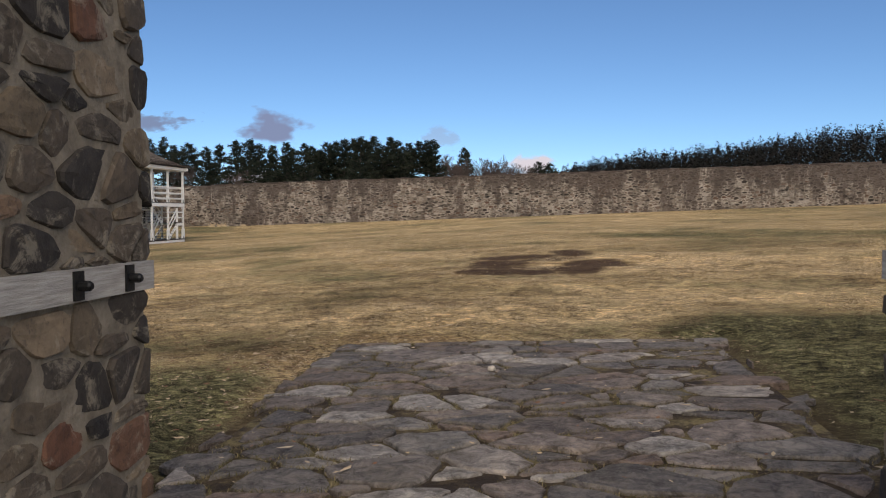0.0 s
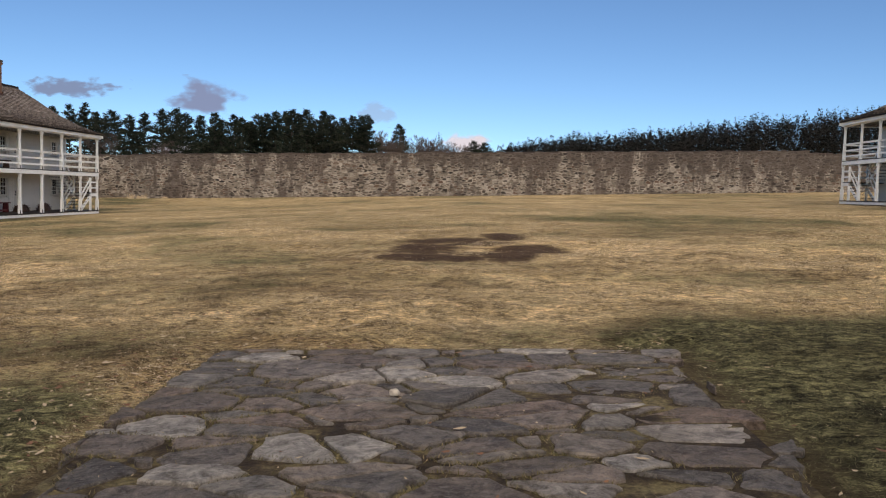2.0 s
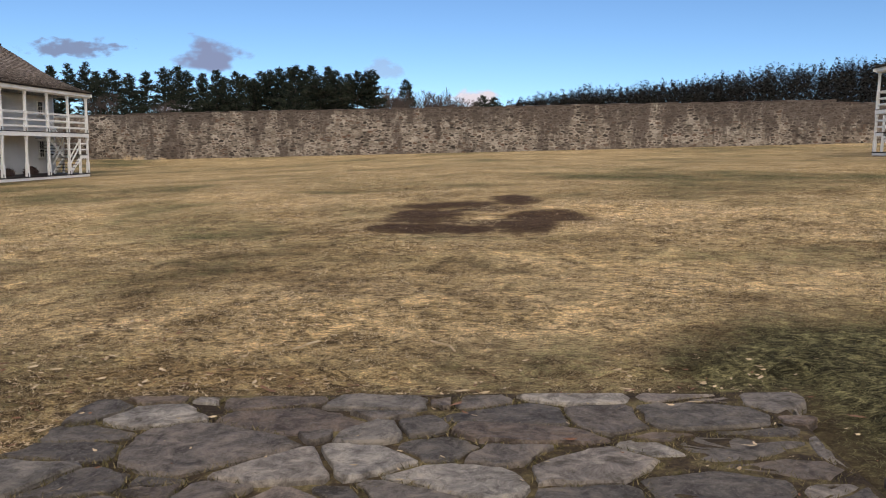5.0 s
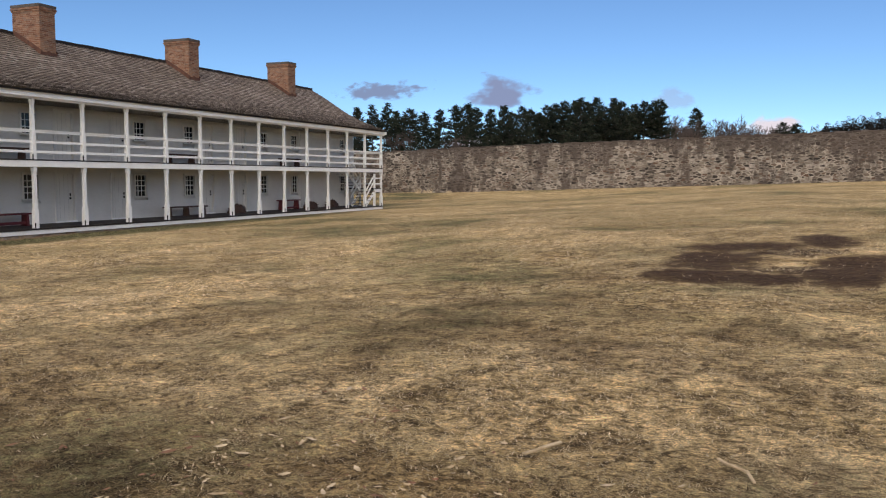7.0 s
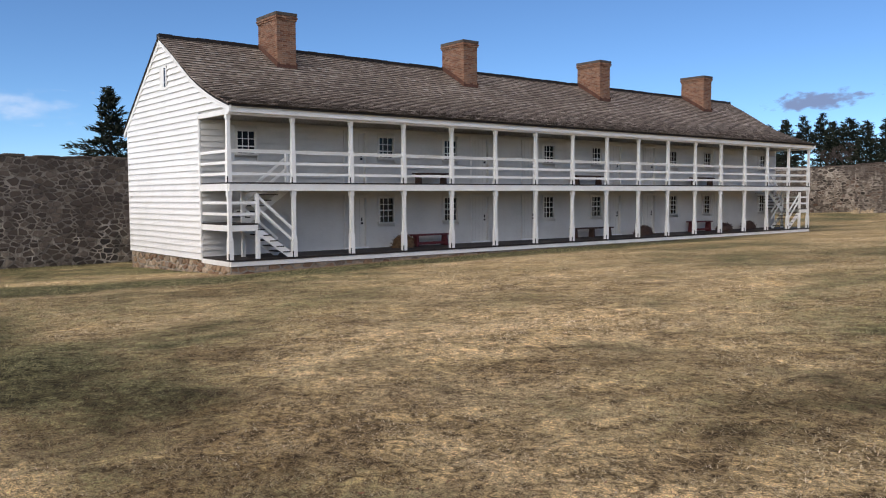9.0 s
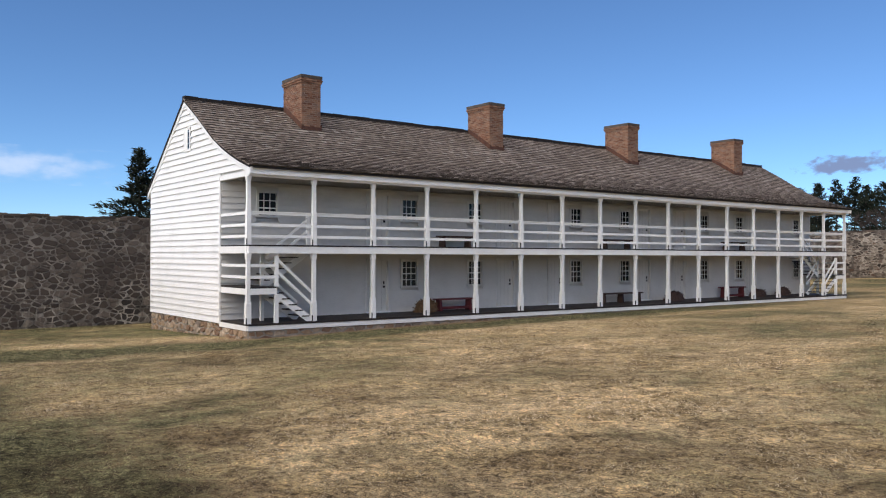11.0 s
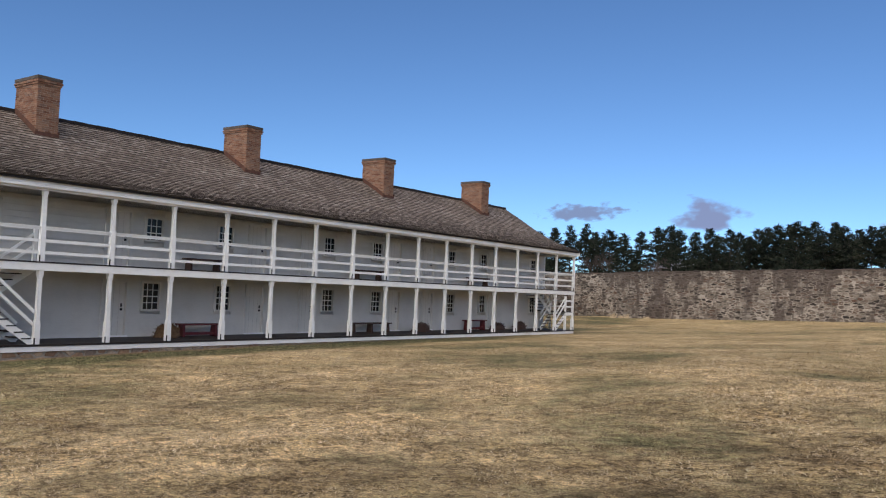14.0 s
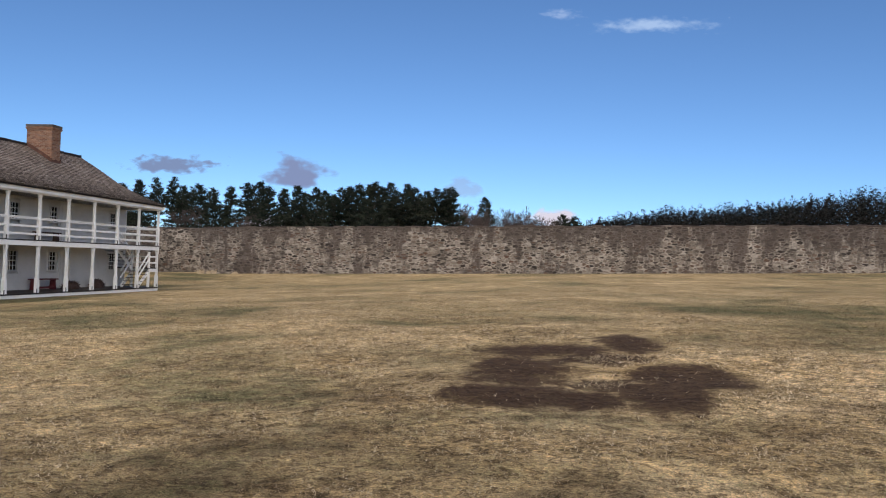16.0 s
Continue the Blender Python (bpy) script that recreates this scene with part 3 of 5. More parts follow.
# ---- paving ----
def build_paving():
    rng = random.Random(21)
    x0, x1, y0, y1 = 2.52, 6.62, -9.3, 0.45
    bed = MB()
    n = 24
    for i in range(n):
        ya, yb = y0 + (y1 - y0) * i / n, y0 + (y1 - y0) * (i + 1) / n
        bed.add([(x0 + 0.22, ya, float(ground_z(x0, ya)) + 0.012), (x1 - 0.22, ya, float(ground_z(x1, ya)) + 0.012),
                 (x1 - 0.22, yb, float(ground_z(x1, yb)) + 0.012), (x0 + 0.22, yb, float(ground_z(x0, yb)) + 0.012)], [(0, 1, 2, 3)])
    pav = part("pavement", bed, JOINT, None, "gateway paving of irregular grey flagstones with mossy joints", kind="structure")
    tufts = []
    lay = [[(u, v + 4.6) for u, v in c_] for c_ in cells(x1 - x0, y1 - y0 - 4.6, 0.37, 0.255, rng, 0.58, 0.036, 0.95)]
    lay += cells(x1 - x0, 4.6, 0.62, 0.42, rng, 0.55, 0.036, 0.8)
    for poly in lay:
        sh_ = rng.uniform(0.0, 0.34)
        poly = [(max(u, sh_) if min(q[0] for q in poly) < 0.02 else min(u, x1 - x0 - sh_) if max(q[0] for q in poly) > x1 - x0 - 0.02 else u,
                 min(v, y1 - y0 - sh_ * 0.3)) for u, v in poly]
        wob = []
        for (ua, va), (ub, vb) in zip(poly, poly[1:] + poly[:1]):
            el = math.hypot(ub - ua, vb - va)
            for f_ in ((0.1, 0.37, 0.63, 0.9) if el > 0.16 else (0.2, 0.8) if el > 0.04 else (0.5,)):
                wob.append((ua + (ub - ua) * f_ + rng.uniform(-0.017, 0.017), va + (vb - va) * f_ + rng.uniform(-0.015, 0.015)))
        cx, cy = sum(q[0] for q in wob) / len(wob), sum(q[1] for q in wob) / len(wob)
        bx, by = cx + x0, cy + y0
        bz = float(ground_z(bx, by))
        tl = (rng.uniform(-0.02, 0.02), rng.uniform(-0.02, 0.02))
        up = rng.uniform(0.016, 0.036)
        rings = []
        for sc_, hh, jg in ((1.02, -0.02, 0), (1.0, up * 0.7, 0.003), (0.93, up, 0.003), (0.62, up, 0.004)):
            rings.append([((u - cx) * sc_, (v - cy) * sc_, hh + rng.uniform(-jg, jg) + (0 if hh < 0 else (u - cx) * (0.032 + tl[0]) + (v - cy) * (0.012 + tl[1]))) for u, v in wob])
        mb = MB().loft(rings, close=False)
        m_ = len(wob)
        mb.add([(0, 0, up)], [])
        last = len(mb.v) - 1
        for i in range(m_):
            mb.f.append((3 * m_ + i, 3 * m_ + (i + 1) % m_, last))
        part("flagstone", mb, FLAG, pav, at=(bx, by, bz))
        for (ua, va), (ub, vb) in zip(poly, poly[1:] + poly[:1]):
            if noise.noise(Vector(((ua + x0) * 1.1, (va + y0) * 1.1, 3.0))) + rng.uniform(-0.2, 0.2) < -0.04:
                continue
            for q in range(int(math.hypot(ub - ua, vb - va) * 150)):
                f = rng.random()
                tufts.append((x0 + ua + (ub - ua) * f + rng.gauss(0, 0.018), y0 + va + (vb - va) * f + rng.gauss(0, 0.014)))
    tb = MB()
    for x, y in tufts:
        z = float(ground_z(x, y)) + 0.010
        a_, l_ = rng.uniform(0, 6.283), rng.uniform(0.012, 0.042)
        tb.add([(x - 0.003 * math.sin(a_), y + 0.003 * math.cos(a_), z), (x + 0.003 * math.sin(a_), y - 0.003 * math.cos(a_), z), (x + l_ * math.cos(a_), y + l_ * math.sin(a_), z + 0.012 + l_ * 0.3)], [(0, 1, 2)])
    part("joint_moss", tb, MOSS, pav, "mossy tufts in the joints", kind="stuff")
    return pav


def joint_material():
    m = Mat("mossy_joint", 0.98)
    p = m.world_co()
    n = m.noise(p, 3.0, 5, 0.7)
    f = m.noise(p, 40, 5, 0.75)
    c = m.ramp(n, [(0.38, (0.035, 0.025, 0.018)), (0.5, (0.075, 0.055, 0.034)), (0.62, (0.20, 0.165, 0.085))])
    m.color(m.mix(0.9, c, m.ramp(f, [(0.3, (0.4, 0.4, 0.4)), (0.7, (1.6, 1.55, 1.4))]), "MULTIPLY"))
    return m.bump(f, 0.9, 0.02).m


JOINT = joint_material()
MOSS = leaf_material("joint_moss", (0.06, 0.055, 0.022), (0.14, 0.12, 0.05), (0.34, 0.27, 0.15))

# ---- barracks ----
L2 = 18.15            # half length
FX = -2.14            # front wall
BX = -9.15            # back wall
PITCH = 2 * L2 / 16
PROFILE = [(-9.5, 4.62), (-5.42, 7.75), (-4.15, 7.02), (-3.3, 6.48), (-2.6, 6.05), (-1.9, 5.70), (-1.2, 5.40), (-0.5, 5.14), (0.34, 4.88)]
RX, RZ = [q[0] for q in PROFILE], [q[1] for q in PROFILE]
UP = 2.45


def roof_z(x):
    return float(np.interp(x, RX, RZ))


DOORS = [16.05, 22.35, 25.3, 31.2, 33.95, 40.2]
WINS = [17.47, 20.70, 26.55, 29.85, 36.0, 39.1, 44.75]
DOORS = [y - 28.1 for y in DOORS]
WINS = [y - 28.1 for y in WINS]


def clap_front(z0, z1, holes):
    """Long boards between the openings, lapping over one another."""
    mb = MB()
    z = z0
    while z < z1 - 0.02:
        zt = min(z + 0.20, z1)
        spans = [(-L2 + 0.02, L2 - 0.02)]
        for ya, yb, za, zb in holes:
            if zb <= z + 0.03 or za >= zt - 0.03:
                continue
            nxt = []
            for a_, b_ in spans:
                if yb <= a_ or ya >= b_:
                    nxt.append((a_, b_))
                else:
                    if ya > a_:
                        nxt.append((a_, ya))
                    if yb < b_:
                        nxt.append((yb, b_))
            spans = nxt
        for a_, b_ in spans:
            mb.add([(FX, a_, z), (FX + 0.060, a_, z), (FX + 0.006, a_, zt), (FX, a_, zt), (FX, b_, z), (FX + 0.060, b_, z), (FX + 0.006, b_, zt), (FX, b_, zt)],
                   [(0, 1, 2, 3), (7, 6, 5, 4), (0, 4, 5, 1), (1, 5, 6, 2), (2, 6, 7, 3), (3, 7, 4, 0)])
        z += 0.20
    return mb


def gable_span(z):
    """The widths covered by the end boards at a height: the whole house, and above the gallery also its end."""
    xs = []
    lo = BX
    if z > 4.62:
        lo = float(np.interp(z, [4.62, 7.75], [-9.45, -5.42])) + 0.1
    hi = FX
    if z > 4.62:
        hi = float(np.interp(-z, [-q[1] for q in PROFILE[1:]], [q[0] for q in PROFILE[1:]])) - 0.12
    return lo, hi


def window(parent, y, z0, w, h, cols, rows, name="window"):
    """Sash window: casing, dark panes behind white muntins, sill."""
    x = FX
    win = part(name, MB().box(x - 0.06, x - 0.035, y - w / 2, y + w / 2, z0, z0 + h), GLASS, parent, "small-paned window with white muntins")
    c = 0.085
    fr = MB()
    fr.box(x - 0.06, x + 0.072, y - w / 2 - c, y - w / 2, z0, z0 + h)
    fr.box(x - 0.06, x + 0.072, y + w / 2, y + w / 2 + c, z0, z0 + h)
    fr.box(x - 0.06, x + 0.078, y - w / 2 - c, y + w / 2 + c, z0 + h, z0 + h + c)
    part("window_frame", fr, FRONT_SHADED, win, "white painted casing darkened for the shade of the gallery")
    part("window_sill", MB().box(x - 0.06, x + 0.11, y - w / 2 - c - 0.02, y + w / 2 + c + 0.02, z0 - 0.07, z0), FRONT_SHADED, win)
    mu = MB()
    for i in range(1, cols):
        yy = y - w / 2 + w * i / cols
        mu.box(x - 0.034, x - 0.015, yy - 0.011, yy + 0.011, z0, z0 + h)
    for i in range(1, rows):
        zz = z0 + h * i / rows
        t_ = 0.02 if i == rows // 2 else 0.011
        mu.box(x - 0.034, x - 0.013, y - w / 2, y + w / 2, zz - t_, zz + t_)
    part("muntins", mu, PAINT, win, "thin white glazing bars")
    return win


def door(parent, y, z0):
    x = FX
    w, h = 0.86, 1.93
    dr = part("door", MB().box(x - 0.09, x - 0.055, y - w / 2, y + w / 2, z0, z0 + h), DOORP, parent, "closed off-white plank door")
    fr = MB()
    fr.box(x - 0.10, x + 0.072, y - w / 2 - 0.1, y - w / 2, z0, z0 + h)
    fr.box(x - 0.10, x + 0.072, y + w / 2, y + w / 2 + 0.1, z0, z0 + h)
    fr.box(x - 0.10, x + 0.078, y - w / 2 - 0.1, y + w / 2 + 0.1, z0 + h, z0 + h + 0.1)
    part("door_frame", fr, FRONT_SHADED, dr)
    part("threshold", MB().box(x - 0.10, x + 0.09, y - w / 2 - 0.1, y + w / 2 + 0.1, z0, z0 + 0.06), PAINT, dr)
    bt = MB()
    for i in range(1, 4):
        bt.box(x - 0.055, x - 0.050, y - w / 2 + w * i / 4 - 0.002, y - w / 2 + w * i / 4 + 0.002, z0 + 0.06, z0 + h)
    part("plank_joints", bt, OLDBEAM, dr)
    hd = MB().box(x - 0.055, x - 0.03, y + w / 2 - 0.16, y + w / 2 - 0.08, z0 + 0.92, z0 + 1.0)
    hd.box(x - 0.055, x - 0.02, y + w / 2 - 0.15, y + w / 2 - 0.11, z0 + 1.05, z0 + 1.17)
    part("door_handle", hd, IRON, dr, "black iron latch")
    return dr


def lower_post_levels(z0, z1):
    return [(z0, 0.084), (z0 + 0.62, 0.080), (z0 + 0.72, 0.060), (z1 - 0.22, 0.056), (z1 - 0.14, 0.076), (z1, 0.078)]


def upper_post_levels(z0, z1):
    return [(z0, 0.078), (z0 + 1.04, 0.072), (z0 + 1.12, 0.058), (z1 - 0.18, 0.054), (z1 - 0.10, 0.072), (z1, 0.076)]


def stairs(parent, s):
    """Two flights in one end of the gallery, s = -1 at the near end, 1 at the far end."""
    e = s * L2
    st = tagged(new("staircase"), "white railed gallery stairs with dark treads")
    st.parent = parent
    land = 1.14
    y_l = e - s * 0.98
    part("landing", MB().box(FX + 0.05, 0.0, min(e, y_l), max(e, y_l), land - 0.05, land), DECK, st, "dark plank landing")
    fas = MB().box(-0.03, 0.02, min(e, y_l), max(e, y_l), land - 0.24, land - 0.05)
    fas.box(FX + 0.05, -0.03, min(e, e - s * 0.04), max(e, e - s * 0.04), land - 0.24, land - 0.05)
    part("landing_fascia", fas, PAINT, st)
    part("newel", MB().square_post(-0.02, y_l, [(0, 0.06), (land - 0.24, 0.06)]), PAINT, st)
    part("newel", MB().square_post(-0.02, y_l, [(land, 0.055), (land + 0.95, 0.055)]), PAINT, st)
    part("newel", MB().square_post(-1.08, y_l, [(0, 0.055), (land + 1.0, 0.055)]), PAINT, st)
    y_b = e - s * 2.22
    n = 6
    for i in range(1, n):
        yy, zz = y_l + (y_b - y_l) * (i - 0.5) / (n - 0.6), land * (1 - i / n)
        part("tread", MB().box(-1.07, -0.005, min(yy - s * 0.14, yy + s * 0.14), max(yy - s * 0.14, yy + s * 0.14), zz - 0.035, zz), DECK, st, "dark wooden tread")
    for x in (-0.04, -1.02):
        part("stringer", MB().bar((x, y_l, land - 0.24), (x, y_b, 0.02), 0.04, 0.22), PAINT, st)
    for x in (-0.02, -1.06):
        for dz in (0.88, 0.50):
            part("handrail", MB().bar((x, y_l, land + dz), (x, y_b, dz + 0.06), 0.045, 0.085), PAINT, st)
    for dz in (0.66, 0.30):
        part("landing_rail", MB().bar((0.0, e - s * 0.1, land + dz), (0.0, y_l, land + dz), 0.04, 0.09), PAINT, st)
        part("landing_rail", MB().bar((FX + 0.1, e - s * 0.02, land + dz), (-0.08, e - s * 0.02, land + dz), 0.04, 0.09), PAINT, st)
    y_t = y_l - s * 1.66
    n = 7
    for i in range(1, n):
        yy, zz = y_l - s * 1.66 * (i - 0.5) / (n - 0.6), land + (UP - land) * i / n
        part("tread", MB().box(-2.05, -1.07, min(yy - s * 0.14, yy + s * 0.14), max(yy - s * 0.14, yy + s * 0.14), zz - 0.035, zz), DECK, st, "dark wooden tread")
    for x in (-1.10,):
        part("stringer", MB().bar((x, y_l, land - 0.06), (x, y_t, UP - 0.2), 0.04, 0.22), PAINT, st)
        for dz in (0.88, 0.50):
            part("handrail", MB().bar((x, y_l, land + dz), (x, y_t, UP + dz), 0.045, 0.085), PAINT, st)
        part("newel", MB().square_post(x, y_t, [(UP, 0.05), (UP + 1.0, 0.05)]), PAINT, st)
    return st


def chimney_mesh():
    rng = random.Random(31)
    core, br = MB(), MB()
    a_, b_, h_ = 1.52, 0.79, 2.72
    core.box(0.01, a_ - 0.01, 0.01, b_ - 0.01, 0, h_ - 0.02)
    z = 0.0
    row = 0
    while z < h_ - 0.04:
        g = 0.0
        if z > h_ - 0.32:
            g = 0.035
        if z > h_ - 0.24:
            g = 0.06
        if z > h_ - 0.10:
            g = 0.03
        for axis in (0, 1):
            ln = (a_ if axis == 0 else b_) + 2 * g
            for side in (0, 1):
                u = -0.11 if row % 2 else 0.0
                while u < ln - 0.02:
                    ua, ub = max(u, 0) + 0.005, min(u + 0.215, ln) - 0.005
                    u += 0.225
                    if ub - ua < 0.03:
                        continue
                    d_ = rng.uniform(0.0, 0.008)
                    if axis == 0:
                        ys = (-g - d_, 0.08) if side == 0 else (b_ - 0.08, b_ + g + d_)
                        br.box(ua - g, ub - g, *ys, z + 0.005, z + 0.067)
                    else:
                        xs_ = (-g - d_, 0.08) if side == 0 else (a_ - 0.08, a_ + g + d_)
                        br.box(*xs_, ua - g, ub - g, z + 0.005, z + 0.067)
        z += 0.075
        row += 1
    return core.mesh("chimney", BRICKJOINT), br.mesh("bricks", BRICK)


def build_barracks():
    rng = random.Random(3)
    b = tagged(new("barracks"), "long two-storey white clapboard barracks with open galleries and brick chimneys", "barracks")
    # foundation
    fo = part("foundation", MB().box(BX, FX, -L2 + 0.01, L2 - 0.01, -1.3, -0.12).box(FX, 0.0, -L2 + 0.02, L2 - 0.02, -1.3, -0.21), MORTAR, b, "rubble stone foundation")
    fs = MB()
    for poly in cells(9.12, 0.9, 0.34, 0.20, rng, 0.48, 0.035):
        stone(poly, lambda u, v, o: (BX + 0.02 + u, -L2 - o, -1.03 + v * (1.0 if u < 7.0 else 0.91)), rng.uniform(0.02, 0.04), rng, fs, mid=False)
    for poly in cells(2 * L2 - 0.1, 0.85, 0.36, 0.20, rng, 0.46, 0.035):
        stone(poly, lambda u, v, o: (o, L2 - 0.05 - u, -1.07 + v), rng.uniform(0.02, 0.04), rng, fs, mid=False, rounded=False)
    # flip the faces that were laid clockwise
    part("stone_face", fs, FOUNDSTONE, fo, kind="stuff")
    # body
    front_holes = [(y - 0.53, y + 0.53, 0.0, 2.03) for y in DOORS] + [(y - 0.42, y + 0.42, 0.90, 2.03) for y in WINS]
    upper_holes = [(y - 0.53, y + 0.53, UP, UP + 2.03) for y in DOORS] + [(y - 0.42, y + 0.42, UP + 0.95, UP + 1.91) for y in WINS + [-16.5]]
    core = MB().box(BX + 0.02, FX - 0.11, -L2 + 0.03, L2 - 0.03, -0.12, 4.6)
    gab = [(BX - 0.3 + 0.05, 4.6)] + [(x, z - 0.16) for x, z in PROFILE[1:-1]] + [(0.1, 4.80), (0.1, 4.6)]
    n = len(gab)
    core.add([(x, -L2 + 0.03, z) for x, z in gab] + [(x, L2 - 0.03, z) for x, z in gab],
             [tuple(range(n)), tuple(range(2 * n - 1, n - 1, -1))] + [(i, i + n, (i + 1) % n + n, (i + 1) % n) for i in range(n)])
    part("wall_core", core, FRONT_SHADED, b, "plain inner wall")
    # front boards take the white paint that is darkened for gallery shade
    part("front_siding", clap_front(0.0, UP - 0.12, front_holes), FRONT_SHADED, b, "white lapped clapboards darkened for the shade of the gallery", kind="stuff")
    part("front_siding", clap_front(UP, 4.58, upper_holes), FRONT_SHADED, b, "white lapped clapboards darkened for the shade of the gallery", kind="stuff")
    # end walls, board by board
    for s in (-1, 1):
        z = -0.10
        while z < 7.45:
            zt = min(z + 0.213, 7.55)
            (la, ha), (lb, hb) = gable_span(z), gable_span(zt)
            if z < 4.62 < zt:
                ha = FX
                hb = FX
            pieces = [(la, ha, lb, hb)]
            if z < 4.62 <= zt + 0.01:
                pieces = [(la, ha, max(lb, la), ha)]
            for la_, ha_, lb_, hb_ in pieces:
                if ha_ - la_ < 0.1:
                    continue
                y_ = s * L2
                vs = []
                for lo_, hi_, zz, d_ in ((la_, ha_, z, 0.066), (lb_, hb_, zt, 0.012)):
                    vs += [(lo_, y_ - s * 0.02, zz), (hi_, y_ - s * 0.02, zz), (hi_, y_ + s * d_, zz), (lo_, y_ + s * d_, zz)]
                f_ = [(0, 1, 2, 3), (7, 6, 5, 4), (0, 4, 5, 1), (1, 5, 6, 2), (2, 6, 7, 3), (3, 7, 4, 0)]
                part("clapboard", MB().add(vs, f_), BOARD, b)
            z += 0.213
        part("corner_board", MB().box(FX - 0.13, FX + 0.04, *sorted((s * L2, s * (L2 + 0.045))), -0.12, 4.66), PAINT, b)
        part("corner_board", MB().box(BX - 0.03, BX + 0.10, *sorted((s * L2, s * (L2 + 0.045))), -0.12, 4.70), PAINT, b)
        part("gallery_end_beam", MB().box(FX, 0.2, *sorted((s * (L2 - 0.08), s * (L2 + 0.045))), 4.56, 4.72), PAINT, b)
        # rake boards
        rk = MB()
        for (xa, za), (xb, zb) in zip(PROFILE, PROFILE[1:]):
            y0_, y1_ = sorted((s * L2, s * (L2 + 0.07)))
            rk.add([(xa, y0_, za - 0.27), (xb, y0_, zb - 0.27), (xb, y1_, zb - 0.27), (xa, y1_, za - 0.27),
                    (xa, y0_, za - 0.058), (xb, y0_, zb - 0.058), (xb, y1_, zb - 0.058), (xa, y1_, za - 0.058)],
                   [(3, 2, 1, 0), (4, 5, 6, 7), (0, 1, 5, 4), (1, 2, 6, 5), (2, 3, 7, 6), (3, 0, 4, 7)])
        part("rake_board", rk, PAINT, b, "white curved rake board")
        # small gable window
        gw = part("gable_window", MB().box(-5.35, -4.78, *sorted((s * (L2 + 0.0), s * (L2 + 0.062))), 5.90, 6.58), GLASS, b, "small gable window with an open white shutter")
        fr = MB()
        y0_, y1_ = sorted((s * L2, s * (L2 + 0.075)))
        fr.box(-5.42, -5.33, y0_, y1_, 5.86, 6.64).box(-4.86, -4.78, y0_, y1_, 5.86, 6.64).box(-5.42, -4.78, y0_, y1_, 6.58, 6.66).box(-5.44, -4.76, y0_, y1_, 5.82, 5.90)
        part("window_frame", fr, PAINT, gw)
        part("shutter", MB().box(-5.33, -5.04, *sorted((s * (L2 + 0.063), s * (L2 + 0.074))), 5.90, 6.58), PAINT, gw, "white board shutter")
    part("back_siding", MB().box(BX - 0.02, BX + 0.02, -L2, L2, -0.12, 4.6), BOARD, b)
    # galleries
    part("deck_floor", MB().box(FX, 0.11, -L2, L2, -0.06, 0.0), DECK, b, "dark painted plank floor")
    rim = MB().box(0.0, 0.09, -L2, L2, -0.21, -0.06)
    for s in (-1, 1):
        rim.box(FX, 0.0, *sorted((s * L2, s * (L2 + 0.03))), -0.21, -0.06)
    part("deck_rim", rim, PAINT, b, "white painted deck rim")
    w0, w1 = 0.95, 2.75
    up = MB().box(-1.08, 0.11, -L2, L2, UP - 0.04, UP)
    up.box(FX, -1.08, -L2 + w1, L2 - w1, UP - 0.04, UP)
    for s in (-1, 1):
        up.box(FX, -1.08, *sorted((s * L2, s * (L2 - w0))), UP - 0.04, UP)
    part("upper_floor", up, DECK, b, "dark painted plank floor")
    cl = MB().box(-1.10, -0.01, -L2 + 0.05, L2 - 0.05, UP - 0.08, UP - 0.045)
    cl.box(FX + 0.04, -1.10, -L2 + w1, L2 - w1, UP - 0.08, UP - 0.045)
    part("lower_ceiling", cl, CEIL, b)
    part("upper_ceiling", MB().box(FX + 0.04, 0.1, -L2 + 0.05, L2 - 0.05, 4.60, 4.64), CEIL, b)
    fa = MB().box(-0.02, 0.09, -L2, L2, UP - 0.27, UP - 0.045)
    for s in (-1, 1):
        fa.box(FX, -0.02, *sorted((s * (L2 - 0.07), s * (L2 + 0.03))), UP - 0.27, UP - 0.045)
    part("gallery_beam", fa, PAINT, b, "white gallery beam")
    part("eave_fascia", MB().box(0.18, 0.25, -L2 - 0.05, L2 + 0.05, 4.62, 4.842).box(-0.1, 0.12, -L2 + 0.02, L2 - 0.02, 4.56, 4.70), PAINT, b, "white eave board")
    lo = MB().square_post(0, 0, lower_post_levels(0, UP - 0.27)).mesh("post", PAINT)
    hi = MB().square_post(0, 0, upper_post_levels(UP, 4.57)).mesh("post", PAINT)
    strap = MB().box(0.060, 0.089, -0.090, -0.062, 0.0, 0.19).mesh("strap", IRON)
    for i in range(17):
        y = -L2 + 0.03 + i * (2 * L2 - 0.06) / 16
        p1 = part("post", lo, PAINT, b, "white chamfered gallery post", at=(-0.02, y, 0))
        part("strap", strap, IRON, p1, "black iron foot strap")
        p2 = part("post", hi, PAINT, b, "white chamfered gallery post", at=(-0.02, y, 0))
        part("strap", strap, IRON, p2, "black iron foot strap", at=(0, 0, UP))
    for i in range(16):
        y0_, y1_ = -L2 + 0.03 + i * (2 * L2 - 0.06) / 16 + 0.09, -L2 + 0.03 + (i + 1) * (2 * L2 - 0.06) / 16 - 0.09
        for zz, h_ in ((0.98, 0.075), (0.62, 0.09), (0.27, 0.09)):
            mb = MB().box(-0.035, 0.01, y0_, y1_, UP + zz - h_ / 2, UP + zz + h_ / 2)
            if zz > 0.9:
                mb.box(-0.07, 0.045, y0_, y1_, UP + zz + h_ / 2, UP + zz + h_ / 2 + 0.03)
            part("rail", mb, PAINT, b, "white gallery rail")
